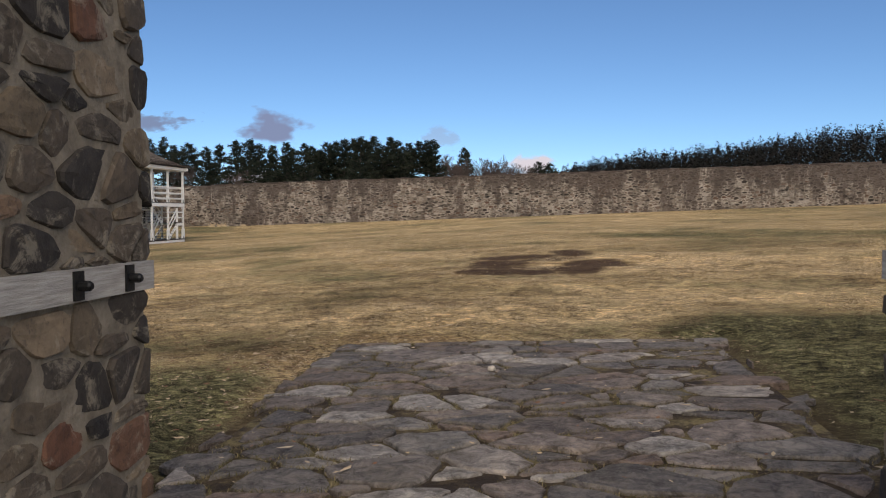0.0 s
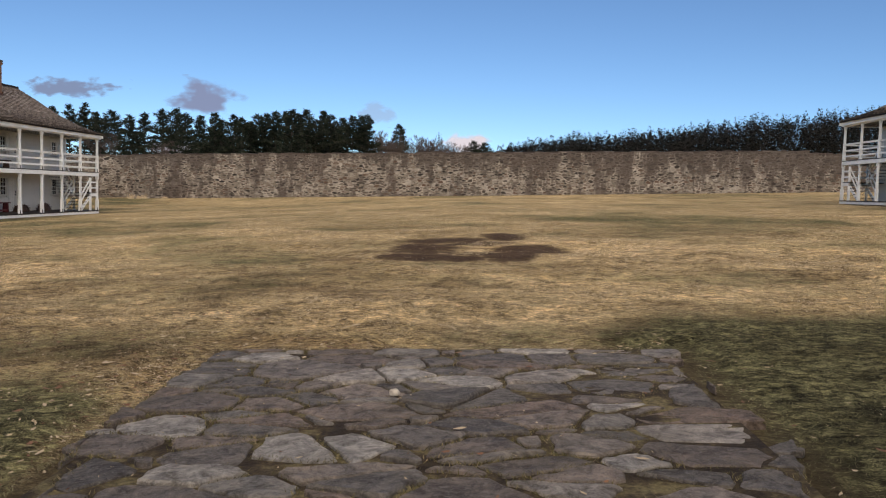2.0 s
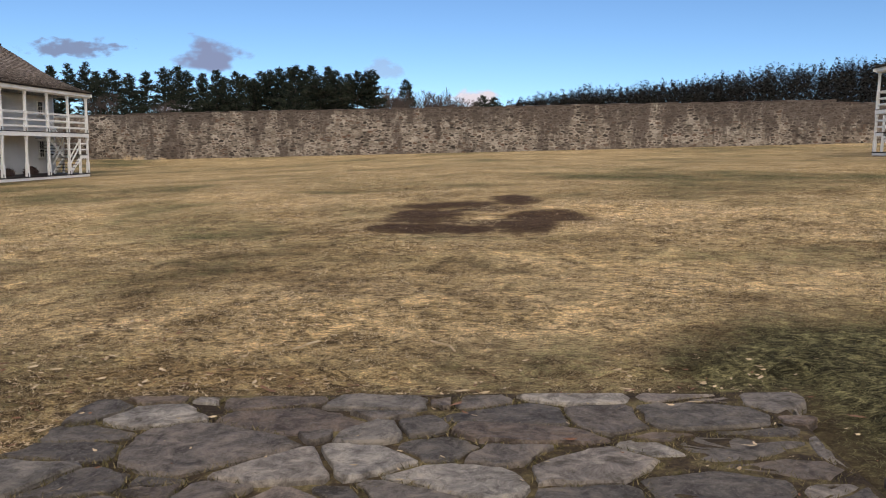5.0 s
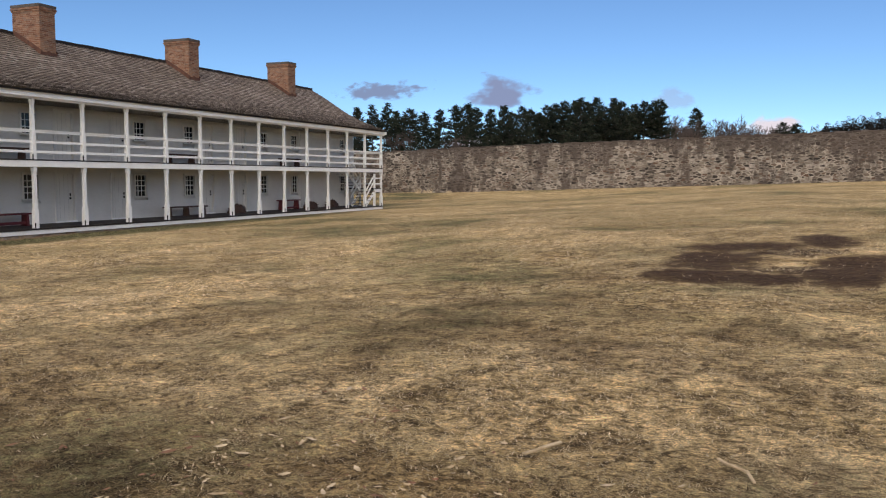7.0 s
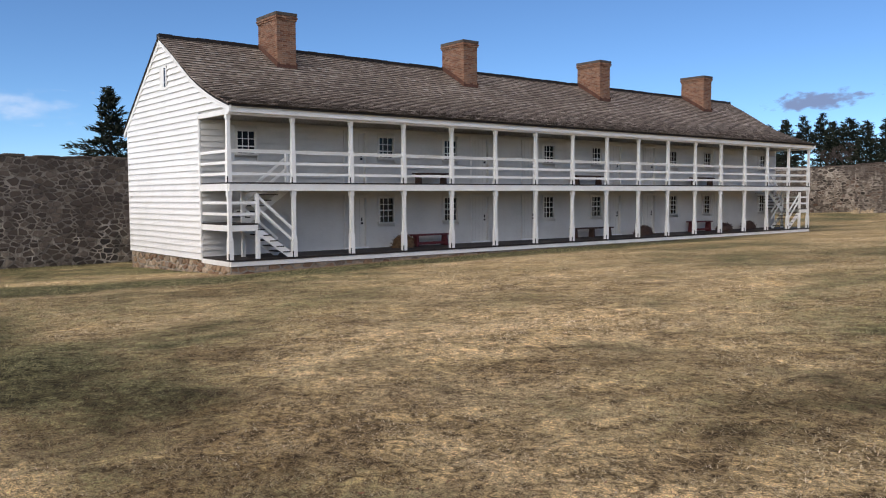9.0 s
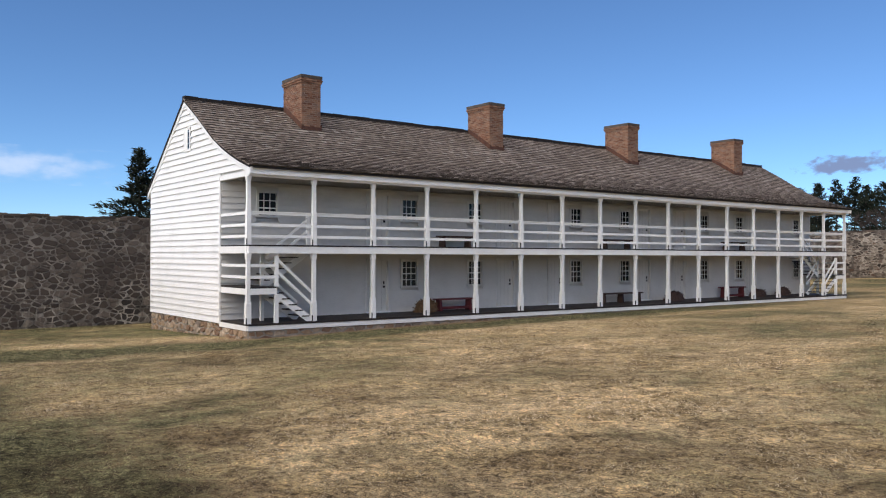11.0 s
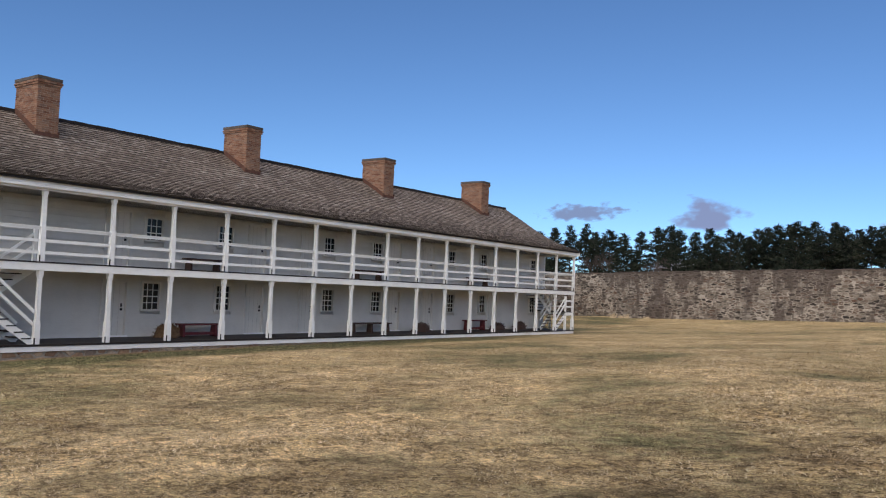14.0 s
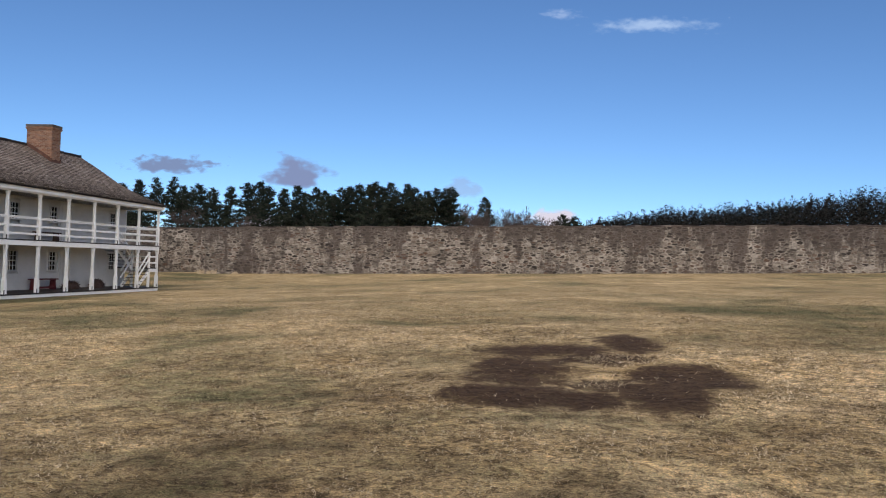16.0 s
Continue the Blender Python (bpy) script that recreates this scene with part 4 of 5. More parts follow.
    for s in (-1, 1):
        for zz in (0.98, 0.62, 0.27):
            part("rail", MB().box(FX + 0.05, -0.11, *sorted((s * (L2 - 0.04), s * (L2 + 0.005))), UP + zz - 0.045, UP + zz + 0.045), PAINT, b, "white gallery rail")
        stairs(b, s)
    for y in DOORS:
        door(b, y, 0.0)
        door(b, y, UP)
    for y in WINS:
        window(b, y, 0.98, 0.66, 0.92, 3, 4)
    for y in WINS + [-16.5]:
        window(b, y, UP + 1.03, 0.66, 0.76, 3, 3)
    # roof
    rf = MB()
    pr = [(x, z - 0.03) for x, z in PROFILE]
    k = len(pr)
    ye = L2 + 0.10
    ring = [(x, z) for x, z in pr] + [(x, z - 0.055) for x, z in reversed(pr)]
    n = len(ring)
    va = [(x, -ye, z) for x, z in ring] + [(x, ye, z) for x, z in ring]
    fa_ = [(i, i + n, (i + 1) % n + n, (i + 1) % n) for i in range(n)]
    for i in range(k - 1):
        fa_ += [(i, i + 1, n - 2 - i, n - 1 - i), (i + 1 + n, i + n, 2 * n - 1 - i, 2 * n - 2 - i)]
    roof = part("roof", rf.add(va, fa_), UNDERROOF, b, "weathered wood shingle roof")
    # shingles of both slopes, course by course
    seg = [(PROFILE[i], PROFILE[i + 1]) for i in range(1, len(PROFILE) - 1)]
    arc = [0.0]
    for (xa, za), (xb, zb) in seg:
        arc.append(arc[-1] + math.hypot(xb - xa, zb - za))
    total = arc[-1]

    def along(t_):
        xs_ = [PROFILE[1][0]] + [q[1][0] for q in seg]
        zs_ = [PROFILE[1][1]] + [q[1][1] for q in seg]
        return float(np.interp(t_, arc, xs_)), float(np.interp(t_, arc, zs_))

    sh, single = MB(), []
    courses = 31
    for c_ in range(courses):
        t1_, t0_ = total - c_ * total / courses + 0.05, total - (c_ + 1) * total / courses - 0.04
        t0_ = max(t0_, 0.0)
        (xa, za), (xb, zb) = along(min(t1_, total)), along(t0_)
        if t1_ > total:
            dx_, dz_ = xa - xb, za - zb
            l_ = math.hypot(dx_, dz_)
            xa, za = xa + dx_ / l_ * 0.05, za + dz_ / l_ * 0.05
        y = -ye - rng.uniform(0, 0.1)
        while y < ye:
            w_ = rng.uniform(0.11, 0.26)
            ya, yb = max(y + 0.003, -ye - 0.02), min(y + w_ - 0.003, ye + 0.02)
            y += w_
            if yb - ya < 0.03:
                continue
            j_ = rng.uniform(-0.007, 0.007)
            th = rng.uniform(0.038, 0.056)
            x1_, z1_ = xa + j_, za - j_ * 0.6
            vs = [(x1_ - 0.035, ya, z1_ + 0.004), (x1_ - 0.035, yb, z1_ + 0.004), (x1_ + 0.006, yb, z1_ + th), (x1_ + 0.006, ya, z1_ + th),
                  (xb, yb, zb + 0.004), (xb, ya, zb + 0.004)]
            fs_ = [(0, 1, 2, 3), (3, 2, 4, 5), (0, 3, 5), (1, 4, 2)]
            if c_ < 9 and ya < -L2 + 5.6 and len(single) < 280:
                single.append((vs, fs_))
            else:
                sh.add(vs, fs_)
    part("shingles", sh.mesh("shingles", SHINGLE, second=BUTT_SHADOW, every=4), SHINGLE, roof, kind="stuff")
    bk = MB()
    for c_ in range(24):
        f0, f1 = c_ / 24, (c_ + 1) / 24
        xa, za = -9.52 + f0 * 4.1, 4.60 + f0 * 3.15
        xb, zb = -9.52 + f1 * 4.1, 4.60 + f1 * 3.15
        bk.add([(xa, -ye, za), (xa, ye, za), (xa, ye, za + 0.03), (xa, -ye, za + 0.03), (xb, ye, zb), (xb, -ye, zb)], [(3, 2, 1, 0), (5, 4, 2, 3)])
    part("back_shingles", bk, SHINGLE, roof, kind="stuff")
    rd = MB()
    y = -ye
    while y < ye:
        w_ = rng.uniform(0.35, 0.6)
        rd.box(-5.54, -5.26, y, min(y + w_ - 0.02, ye), 7.66 + rng.uniform(0, 0.01), 7.83 + rng.uniform(-0.01, 0.015))
        y += w_
    part("ridge_cap", rd, UNDERROOF, roof, "dark ridge boards")
    for vs, fs_ in single:
        o = Vector(vs[0])
        part("shingle", MB().add([tuple(Vector(q) - o) for q in vs], fs_).mesh("shingle", SHINGLE_ONE, second=BUTT_SHADOW, every=4), SHINGLE_ONE, roof, at=tuple(o))
    cm, bm_ = chimney_mesh()
    for yc in (-13.9, -4.75, 4.4, 13.55):
        ch = part("chimney", cm, BRICKJOINT, b, "square old brick chimney with a corbelled top", at=(-5.33, yc - 0.45, 6.12))
        part("bricks", bm_, BRICK, ch, kind="stuff")
        part("cap", MB().box(-0.048, 1.568, -0.048, 0.838, 2.655, 2.765), SOOT, ch, "soot-dark mortar cap")
        fl = MB()
        for ys_ in (yc - 0.47, yc + 0.36):
            for xa_, xb_ in ((-5.33, -4.15), (-4.15, -3.79)):
                fl.bar((xa_, ys_, roof_z(xa_) + 0.10), (xb_, ys_, roof_z(xb_) + 0.10), 0.02, 0.24)
        fl.box(-3.80, -3.77, yc - 0.48, yc + 0.37, roof_z(-3.79) - 0.05, roof_z(-3.79) + 0.16)
        part("flashing", fl, FLASH, b, "dark rusty chimney flashing")
    return b


barracks = build_barracks()
barracks.matrix_basis = pose(-20.0, 28.1, 0.3)
east = copy_thing(barracks, pose(27.4, 28.1, 2.27, 0, 0, 180))
east["label"] = "second long white clapboard barracks with open galleries across the parade ground"


# ---- trees ----
def pine(seed, h, spread, bare=0.35, clumps=1.0):
    """A pine: trunk, whorls of limbs, sprays of needles as many small blades."""
    rng = random.Random(seed)
    trunk, crown = MB(), MB()
    rings = []
    lean = (rng.uniform(-0.02, 0.02), rng.uniform(-0.02, 0.02))
    for k in range(7):
        z = h * k / 6
        r = 0.26 * h / 18 * (1 - k / 6.3)
        rings.append([(lean[0] * z + r * math.cos(a_), lean[1] * z + r * math.sin(a_), z - (0.8 if k == 0 else 0)) for a_ in [i * math.pi / 3 for i in range(6)]])
    trunk.loft(rings)
    z = h * bare
    while z < h * 0.99:
        f = (z / h - bare) / (1 - bare)
        reach = 1.30 * spread * min(1.0, 0.7 + f * 2.0) * (1 - f) ** 0.8 * rng.uniform(0.55, 1.2) + 0.15
        for q in range(rng.randint(4, 6)):
            a_ = rng.uniform(0, 2 * math.pi)
            ln = reach * rng.uniform(0.6, 1.12)
            rise = (rng.uniform(0.02, 0.22) + 0.5 * f * f) * ln
            c_, s_ = math.cos(a_), math.sin(a_)
            base = Vector((lean[0] * z, lean[1] * z, z))
            tip = base + Vector((c_ * ln, s_ * ln, rise))
            if ln > 0.8:
                trunk.bar(base, tip, 0.05, 0.05)
            for g in range(max(10, int(ln * 16 * clumps))):
                t_ = rng.uniform(0.0, 1.0) ** 0.62
                w_ = 0.13 + 0.12 * ln * (1.15 - t_)
                ctr = base.lerp(tip, t_) + Vector((rng.gauss(0, w_), rng.gauss(0, w_), rng.gauss(0.0, 0.16)))
                d1 = Vector((c_ + rng.gauss(0, 0.65), s_ + rng.gauss(0, 0.65), rng.gauss(0.38, 0.30))).normalized() * rng.uniform(0.32, 0.78)
                d2 = Vector((rng.gauss(0, 1), rng.gauss(0, 1), rng.gauss(0, 0.8))).normalized() * rng.uniform(0.09, 0.19)
                k = len(crown.v)
                crown.v += [tuple(ctr - d2), tuple(ctr + d2), tuple(ctr + d1)]
                crown.f.append((k, k + 1, k + 2))
        z += rng.uniform(0.26, 0.46) * h / 18
    return trunk.mesh("trunk", BARK), crown.mesh("crown", NEEDLE)


def bare_tree(seed, h):
    rng = random.Random(seed)
    mb, tw = MB(), MB()

    def grow(p, d, ln, r, lev):
        q = p + d * ln
        (mb if lev < 2 else tw).bar(p, q, max(r * 1.8, 0.034), max(r * 1.8, 0.034), up=(0.3, 0.2, 1))
        if lev >= 6:
            return
        for i in range(3):
            nd = (d + Vector((rng.gauss(0, 0.42), rng.gauss(0, 0.42), rng.gauss(0.12, 0.2)))).normalized()
            grow(p.lerp(q, rng.uniform(0.6, 1.0)), nd, ln * rng.uniform(0.6, 0.82), r * 0.55, lev + 1)

    grow(Vector((0, 0, -0.5)), Vector((0, 0, 1)), h * 0.32, h * 0.012, 0)
    return mb.mesh("trunk", BARK), tw.mesh("branch_mass", TWIG)


def make_tree(kind, meshes, at, rz, sc, label):
    names = ("trunk", "crown") if kind == "pine_tree" else ("trunk", "branch_mass")
    t_ = tagged(new(kind), label, "tree", "trees behind the far wall")
    for nm, me in zip(names, meshes):
        part(nm, me, None, t_)
    t_.matrix_basis = Matrix.Translation(at) @ pose(0, 0, 0, 0, 0, rz) @ Matrix.Diagonal((sc, sc, sc, 1))
    return t_


PINES = [pine(41, 18, 3.6, 0.34, 1.2), pine(42, 18, 3.0, 0.55), pine(43, 18, 4.2, 0.60), pine(44, 18, 3.4, 0.30, 1.1), pine(45, 18, 2.8, 0.58), pine(46, 18, 3.8, 0.38, 1.1)]
BARES = [bare_tree(51, 16), bare_tree(52, 15), bare_tree(53, 17)]
PLAB = "tall dark green pine behind the stone wall"
rng = random.Random(77)


def top_line(u):
    """Top height over the level of the eye, as a slope, against the slope sideways (x over y) from the gate."""
    return float(np.interp(u, [-0.62, -0.52, -0.48, -0.43, -0.41, -0.39, -0.37, -0.35, -0.30, -0.245, -0.18, -0.13, -0.09, -0.05, -0.035],
                           [0.092, 0.093, 0.092, 0.080, 0.084, 0.094, 0.080, 0.090, 0.080, 0.090, 0.087, 0.084, 0.082, 0.076, 0.072]))


# ---- tree rows ----
def tree_row():
    u = -0.66
    while u < -0.035:
        d = 118 + rng.uniform(-8, 30)
        x, y = 4.2 + u * d, d
        zg = float(ground_z(x, y))
        h = (2.2 + top_line(u) * d) - zg
        h *= rng.uniform(0.95, 1.09)
        if -0.14 < u < -0.02 and rng.random() < 0.75:
            if rng.random() < 0.6:
                make_tree("pine_tree", rng.choice(PINES), (x, y + 14, zg), rng.uniform(0, 360), h / 18 * 0.72, PLAB)
            make_tree("bare_tree", rng.choice(BARES), (x + 2, y + 5, zg), rng.uniform(0, 360), h / 17, "leafless brown tree behind the stone wall")
            make_tree("bare_tree", rng.choice(BARES), (x, y, zg), rng.uniform(0, 360), h / 15.5, "leafless brown tree behind the stone wall")
        else:
            make_tree("pine_tree", rng.choice(PINES), (x, y, zg), rng.uniform(0, 360), h / 18, PLAB)
            if u < -0.33 and rng.random() < 0.6:
                make_tree("bare_tree", rng.choice(BARES), (x + 3, y + 7, zg), rng.uniform(0, 360), h / 19, "leafless brown tree behind the stone wall")
        u += rng.uniform(0.006, 0.013) if -0.33 < u < -0.12 else rng.uniform(0.013, 0.024)


tree_row()
for u, h_ in ((-0.004, 0.063), (0.010, 0.061)):
    x, y = 4.2 + u * 150, 150
    zg = float(ground_z(x, y))
    make_tree("pine_tree", PINES[2], (x, y, zg), 40 * u * 100, (2.2 + h_ * 150 - zg) / 18, PLAB)
make_tree("pine_tree", PINES[0], (-62, 19.5, -1.2), 10, 0.66, "tall dark pine beyond the west wall")
make_tree("pine_tree", PINES[3], (-64, 23, -1.2), 80, 0.60, "tall dark pine beyond the west wall")


def far_woods():
    """The wooded hill beyond the wall: many small conifers as one mass."""
    rng = random.Random(99)
    verts, faces = [], []
    tops = lambda u: float(np.interp(u, [0.02, 0.048, 0.11, 0.18, 0.25, 0.33, 0.40, 0.46, 0.6, 0.8], [0.060, 0.067, 0.079, 0.084, 0.093, 0.107, 0.114, 0.121, 0.130, 0.135]))
    for i in range(3000):
        u = rng.uniform(0.022, 0.80)
        d = rng.uniform(190, 300)
        x, y = 4.2 + u * d, d
        zg = float(ground_z(x, y))
        tz = 2.2 + tops(u) * d * rng.uniform(0.83, 1.01) * (0.84 + 0.16 * (d - 190) / 110)
        h = max(tz - zg, 3.0)
        r = rng.uniform(1.6, 3.2)
        for q in range(112):
            f = rng.random() ** 0.8
            a_ = rng.uniform(0, 6.283)
            rr = r * (1 - f) ** 0.6 * rng.uniform(0.5, 1.1) + 0.1
            c_ = (x + math.cos(a_) * rr, y + math.sin(a_) * rr, zg + h * (0.05 + 0.93 * f))
            k = len(verts)
            s_ = rng.uniform(0.25, 0.62)
            verts += [(c_[0] - s_ * math.sin(a_) * 0.6, c_[1] + s_ * math.cos(a_) * 0.6, c_[2]), (c_[0] + s_ * math.sin(a_) * 0.6, c_[1] - s_ * math.cos(a_) * 0.6, c_[2] + rng.uniform(-0.2, 0.2)),
                      (c_[0] + math.cos(a_) * s_ * 0.6, c_[1] + math.sin(a_) * s_ * 0.6, c_[2] + rng.uniform(-0.4, 0.9) * s_)]
            faces.append((k, k + 1, k + 2))
    me = bpy.data.meshes.new("far_woods")
    me.from_pydata(verts, [], faces)
    me.materials.append(FARWOOD)
    tagged(new("far_woods", me), "dark wooded hill beyond the fort wall", "forest", kind="stuff")


far_woods()


# ---- clouds ----
def cloud(name, x, z, w, h, seed, col, y=1500.0, lo=0.95, hi=1.35, dens=0.97, rz=0):
    m = bpy.data.materials.new(name)
    m.use_nodes = True
    n, l = m.node_tree.nodes, m.node_tree.links
    n.remove(n["Principled BSDF"])
    out = n["Material Output"]
    em, tr, mx = n.new("ShaderNodeEmission"), n.new("ShaderNodeBsdfTransparent"), n.new("ShaderNodeMixShader")
    tc, mp, no, gr = n.new("ShaderNodeTexCoord"), n.new("ShaderNodeMapping"), n.new("ShaderNodeTexNoise"), n.new("ShaderNodeTexGradient")
    gr.gradient_type = "SPHERICAL"
    l.new(tc.outputs["Object"], gr.inputs[0])
    l.new(tc.outputs["Object"], mp.inputs[0])
    mp.inputs["Location"].default_value = (seed, seed * 0.7, 0)
    mp.inputs["Scale"].default_value = (1.0 * max(1, w / h * 0.45), 1, 1.0)
    no.inputs["Scale"].default_value, no.inputs["Detail"].default_value = 1.7, 8
    l.new(mp.outputs[0], no.inputs["Vector"])
    ad = n.new("ShaderNodeMath")
    ad.operation = "MULTIPLY_ADD"
    l.new(no.outputs["Fac"], ad.inputs[0])
    ad.inputs[1].default_value = 1.5
    l.new(gr.outputs["Fac"], ad.inputs[2])
    rp = n.new("ShaderNodeMapRange")
    rp.interpolation_type = "SMOOTHSTEP"
    rp.inputs[1].default_value, rp.inputs[2].default_value, rp.inputs[4].default_value = lo, hi, dens
    l.new(ad.outputs[0], rp.inputs[0])
    em.inputs[0].default_value = (*col, 1)
    l.new(rp.outputs[0], mx.inputs[0])
    l.new(tr.outputs[0], mx.inputs[1])
    l.new(em.outputs[0], mx.inputs[2])
    l.new(mx.outputs[0], out.inputs[0])
    me = bpy.data.meshes.new(name)
    me.from_pydata([(-1, 0, -1), (1, 0, -1), (1, 0, 1), (-1, 0, 1)], [], [(0, 1, 2, 3)])
    me.materials.append(m)
    ob = tagged(new("cloud", me), "small cloud low in the sky", "cloud", kind="structure")
    ob.matrix_basis = pose(x, y, z, 0, 0, rz) @ Matrix.Diagonal((w, 1, h, 1))
    ob.visible_shadow = False
    return ob


PURPLE = (0.215, 0.285, 0.48)
cloud("cloud_a", -760, 172, 125, 22, 3.1, PURPLE)
cloud("cloud_b", -500, 158, 82, 44, 5.2, (0.235, 0.29, 0.49))
cloud("cloud_c", -547, 65, 75, 26, 8.4, (0.72, 0.72, 0.86), hi=1.2)
cloud("cloud_d", -190, 140, 50, 26, 2.2, (0.34, 0.42, 0.62), dens=0.5)
cloud("cloud_e", -20, 85, 55, 32, 9.0, (0.75, 0.70, 0.80))
cloud("cloud_f", 140, 437, 135, 17, 12.0, (0.46, 0.62, 0.90), lo=0.8, hi=1.75, dens=0.8)
cloud("cloud_h", -1970, 200, 330, 42, 17.0, (0.60, 0.72, 0.94), y=250, lo=0.75, hi=1.7, dens=0.75, rz=90)
cloud("cloud_g", -20, 458, 40, 12, 14.0, (0.42, 0.56, 0.86), lo=0.8, hi=1.75, dens=0.6)



# ---- benches and heaps on the galleries ----
def bench(kind, y0, y1, z, mat, label, legs=2, x=-21.62, h=0.48):
    b = tagged(new("bench"), label, "bench", "gallery benches")
    part("seat", MB().box(-0.20, 0.20, 0, y1 - y0, h - 0.06, h), mat, b)
    for i in range(legs):
        yy = 0.12 + (y1 - y0 - 0.34) * i / (legs - 1)
        part("leg", MB().add([(-0.17, yy, 0), (0.17, yy, 0), (0.13, yy, h - 0.06), (-0.13, yy, h - 0.06), (-0.17, yy + 0.10, 0), (0.17, yy + 0.10, 0), (0.13, yy + 0.10, h - 0.06), (-0.13, yy + 0.10, h - 0.06)],
                             [(0, 1, 2, 3), (7, 6, 5, 4), (0, 4, 5, 1), (1, 5, 6, 2), (2, 6, 7, 3), (3, 7, 4, 0)]), mat, b)
    if kind == "red":
        part("stretcher", MB().box(0.06, 0.10, 0.2, y1 - y0 - 0.2, 0.06, 0.17), mat, b)
    b.matrix_basis = Matrix.Translation((x, y0, z))
    return b


RLAB, BLAB = "dark red painted wooden bench against the barracks wall", "dark brown plank bench against the barracks wall"
bench("red", 18.35, 20.15, 0.3, REDWOOD, RLAB)
bench("brown", 27.6, 30.35, 0.3, BROWNWOOD, BLAB, legs=3, h=0.46)
bench("red", 36.8, 38.7, 0.3, REDWOOD, RLAB, h=0.56)
for y0, y1 in ((18.5, 20.1), (27.7, 29.6), (37.0, 38.8)):
    bench("brown", y0, y1, 0.3 + UP, BROWNWOOD, "dark wooden bench on the upper gallery", h=0.45)


def heap(y, w, h, mat, label, seed, x=-21.4):
    rng = random.Random(seed)
    b = tagged(new("brush_heap"), label, "firewood", "heaps on the gallery")
    mb = MB()
    rings = []
    for k in range(6):
        f = k / 5.5
        r = math.cos(f * math.pi / 2) ** 0.7
        rings.append([(0.30 * r * math.cos(a_) * rng.uniform(0.85, 1.1), w / 2 * r * math.sin(a_) * rng.uniform(0.85, 1.1), h * math.sin(f * math.pi / 2) * 0.9) for a_ in [i * math.pi / 8 for i in range(16)]])
    part("mound", mb.loft(rings), mat, b)
    tw = MB()
    for i in range(420):
        a_, f = rng.uniform(0, 6.283), rng.random()
        r = math.cos(f * math.pi / 2) ** 0.7
        p = Vector((0.3 * r * math.cos(a_), w / 2 * r * math.sin(a_), h * 0.9 * math.sin(f * math.pi / 2)))
        d = Vector((rng.gauss(0, 1), rng.gauss(0, 1), rng.gauss(0, 0.6))).normalized() * rng.uniform(0.05, 0.14)
        p.z = max(p.z, 0.05)
        q = p + d
        q.z = max(q.z, 0.01)
        tw.bar(p, q, 0.012, 0.012, up=(0.2, 0.3, 1))
    part("sticks", tw, mat, b, kind="stuff")
    b.matrix_basis = Matrix.Translation((x, y, 0.3))


heap(17.75, 1.0, 0.52, HAY, "heap of dry brown brush on the dark deck", 61)
heap(32.6, 1.3, 0.46, BROWNWOOD, "low dark heap of firewood on the deck", 62)
heap(39.75, 1.3, 0.42, BROWNWOOD, "low dark heap of firewood on the deck", 63)
heap(42.2, 1.2, 0.48, BROWNWOOD, "low dark heap of firewood on the deck", 64)


# ---- gate jambs, stone by stone ----
def craggy(poly, place, rise, rng, mb):
    """A rough-faced field stone over a cell: four rings with broken, uneven faces."""
    poly = chaikin(poly, 0.18)
    n = len(poly)
    cx, cz = sum(p[0] for p in poly) / n, sum(p[1] for p in poly) / n
    tilt = (rng.uniform(-0.12, 0.12), rng.uniform(-0.12, 0.12))
    vs, fs = [], []
    for k, hgt, j_ in ((1.0, -0.10, 0), (0.985, rise * 0.5, 0.003), (0.92, rise * 0.88, 0.004), (0.6, rise, 0.005)):
        for p in poly:
            u, v = cx + (p[0] - cx) * k + rng.uniform(-j_, j_), cz + (p[1] - cz) * k + rng.uniform(-j_, j_)
            vs.append(place(u, v, hgt if hgt < 0 else hgt + rng.uniform(-j_, j_) * 0.8 + (u - cx) * tilt[0] + (v - cz) * tilt[1]))
    vs.append(place(cx, cz, rise + rng.uniform(-0.004, 0.006)))
    for r in range(3):
        for i in range(n):
            j = (i + 1) % n
            fs.append((r * n + i, r * n + j, r * n + n + j, r * n + n + i))
    for i in range(n):
        fs.append((3 * n + i, 3 * n + (i + 1) % n, len(vs) - 1))
    mb.add(vs, fs)



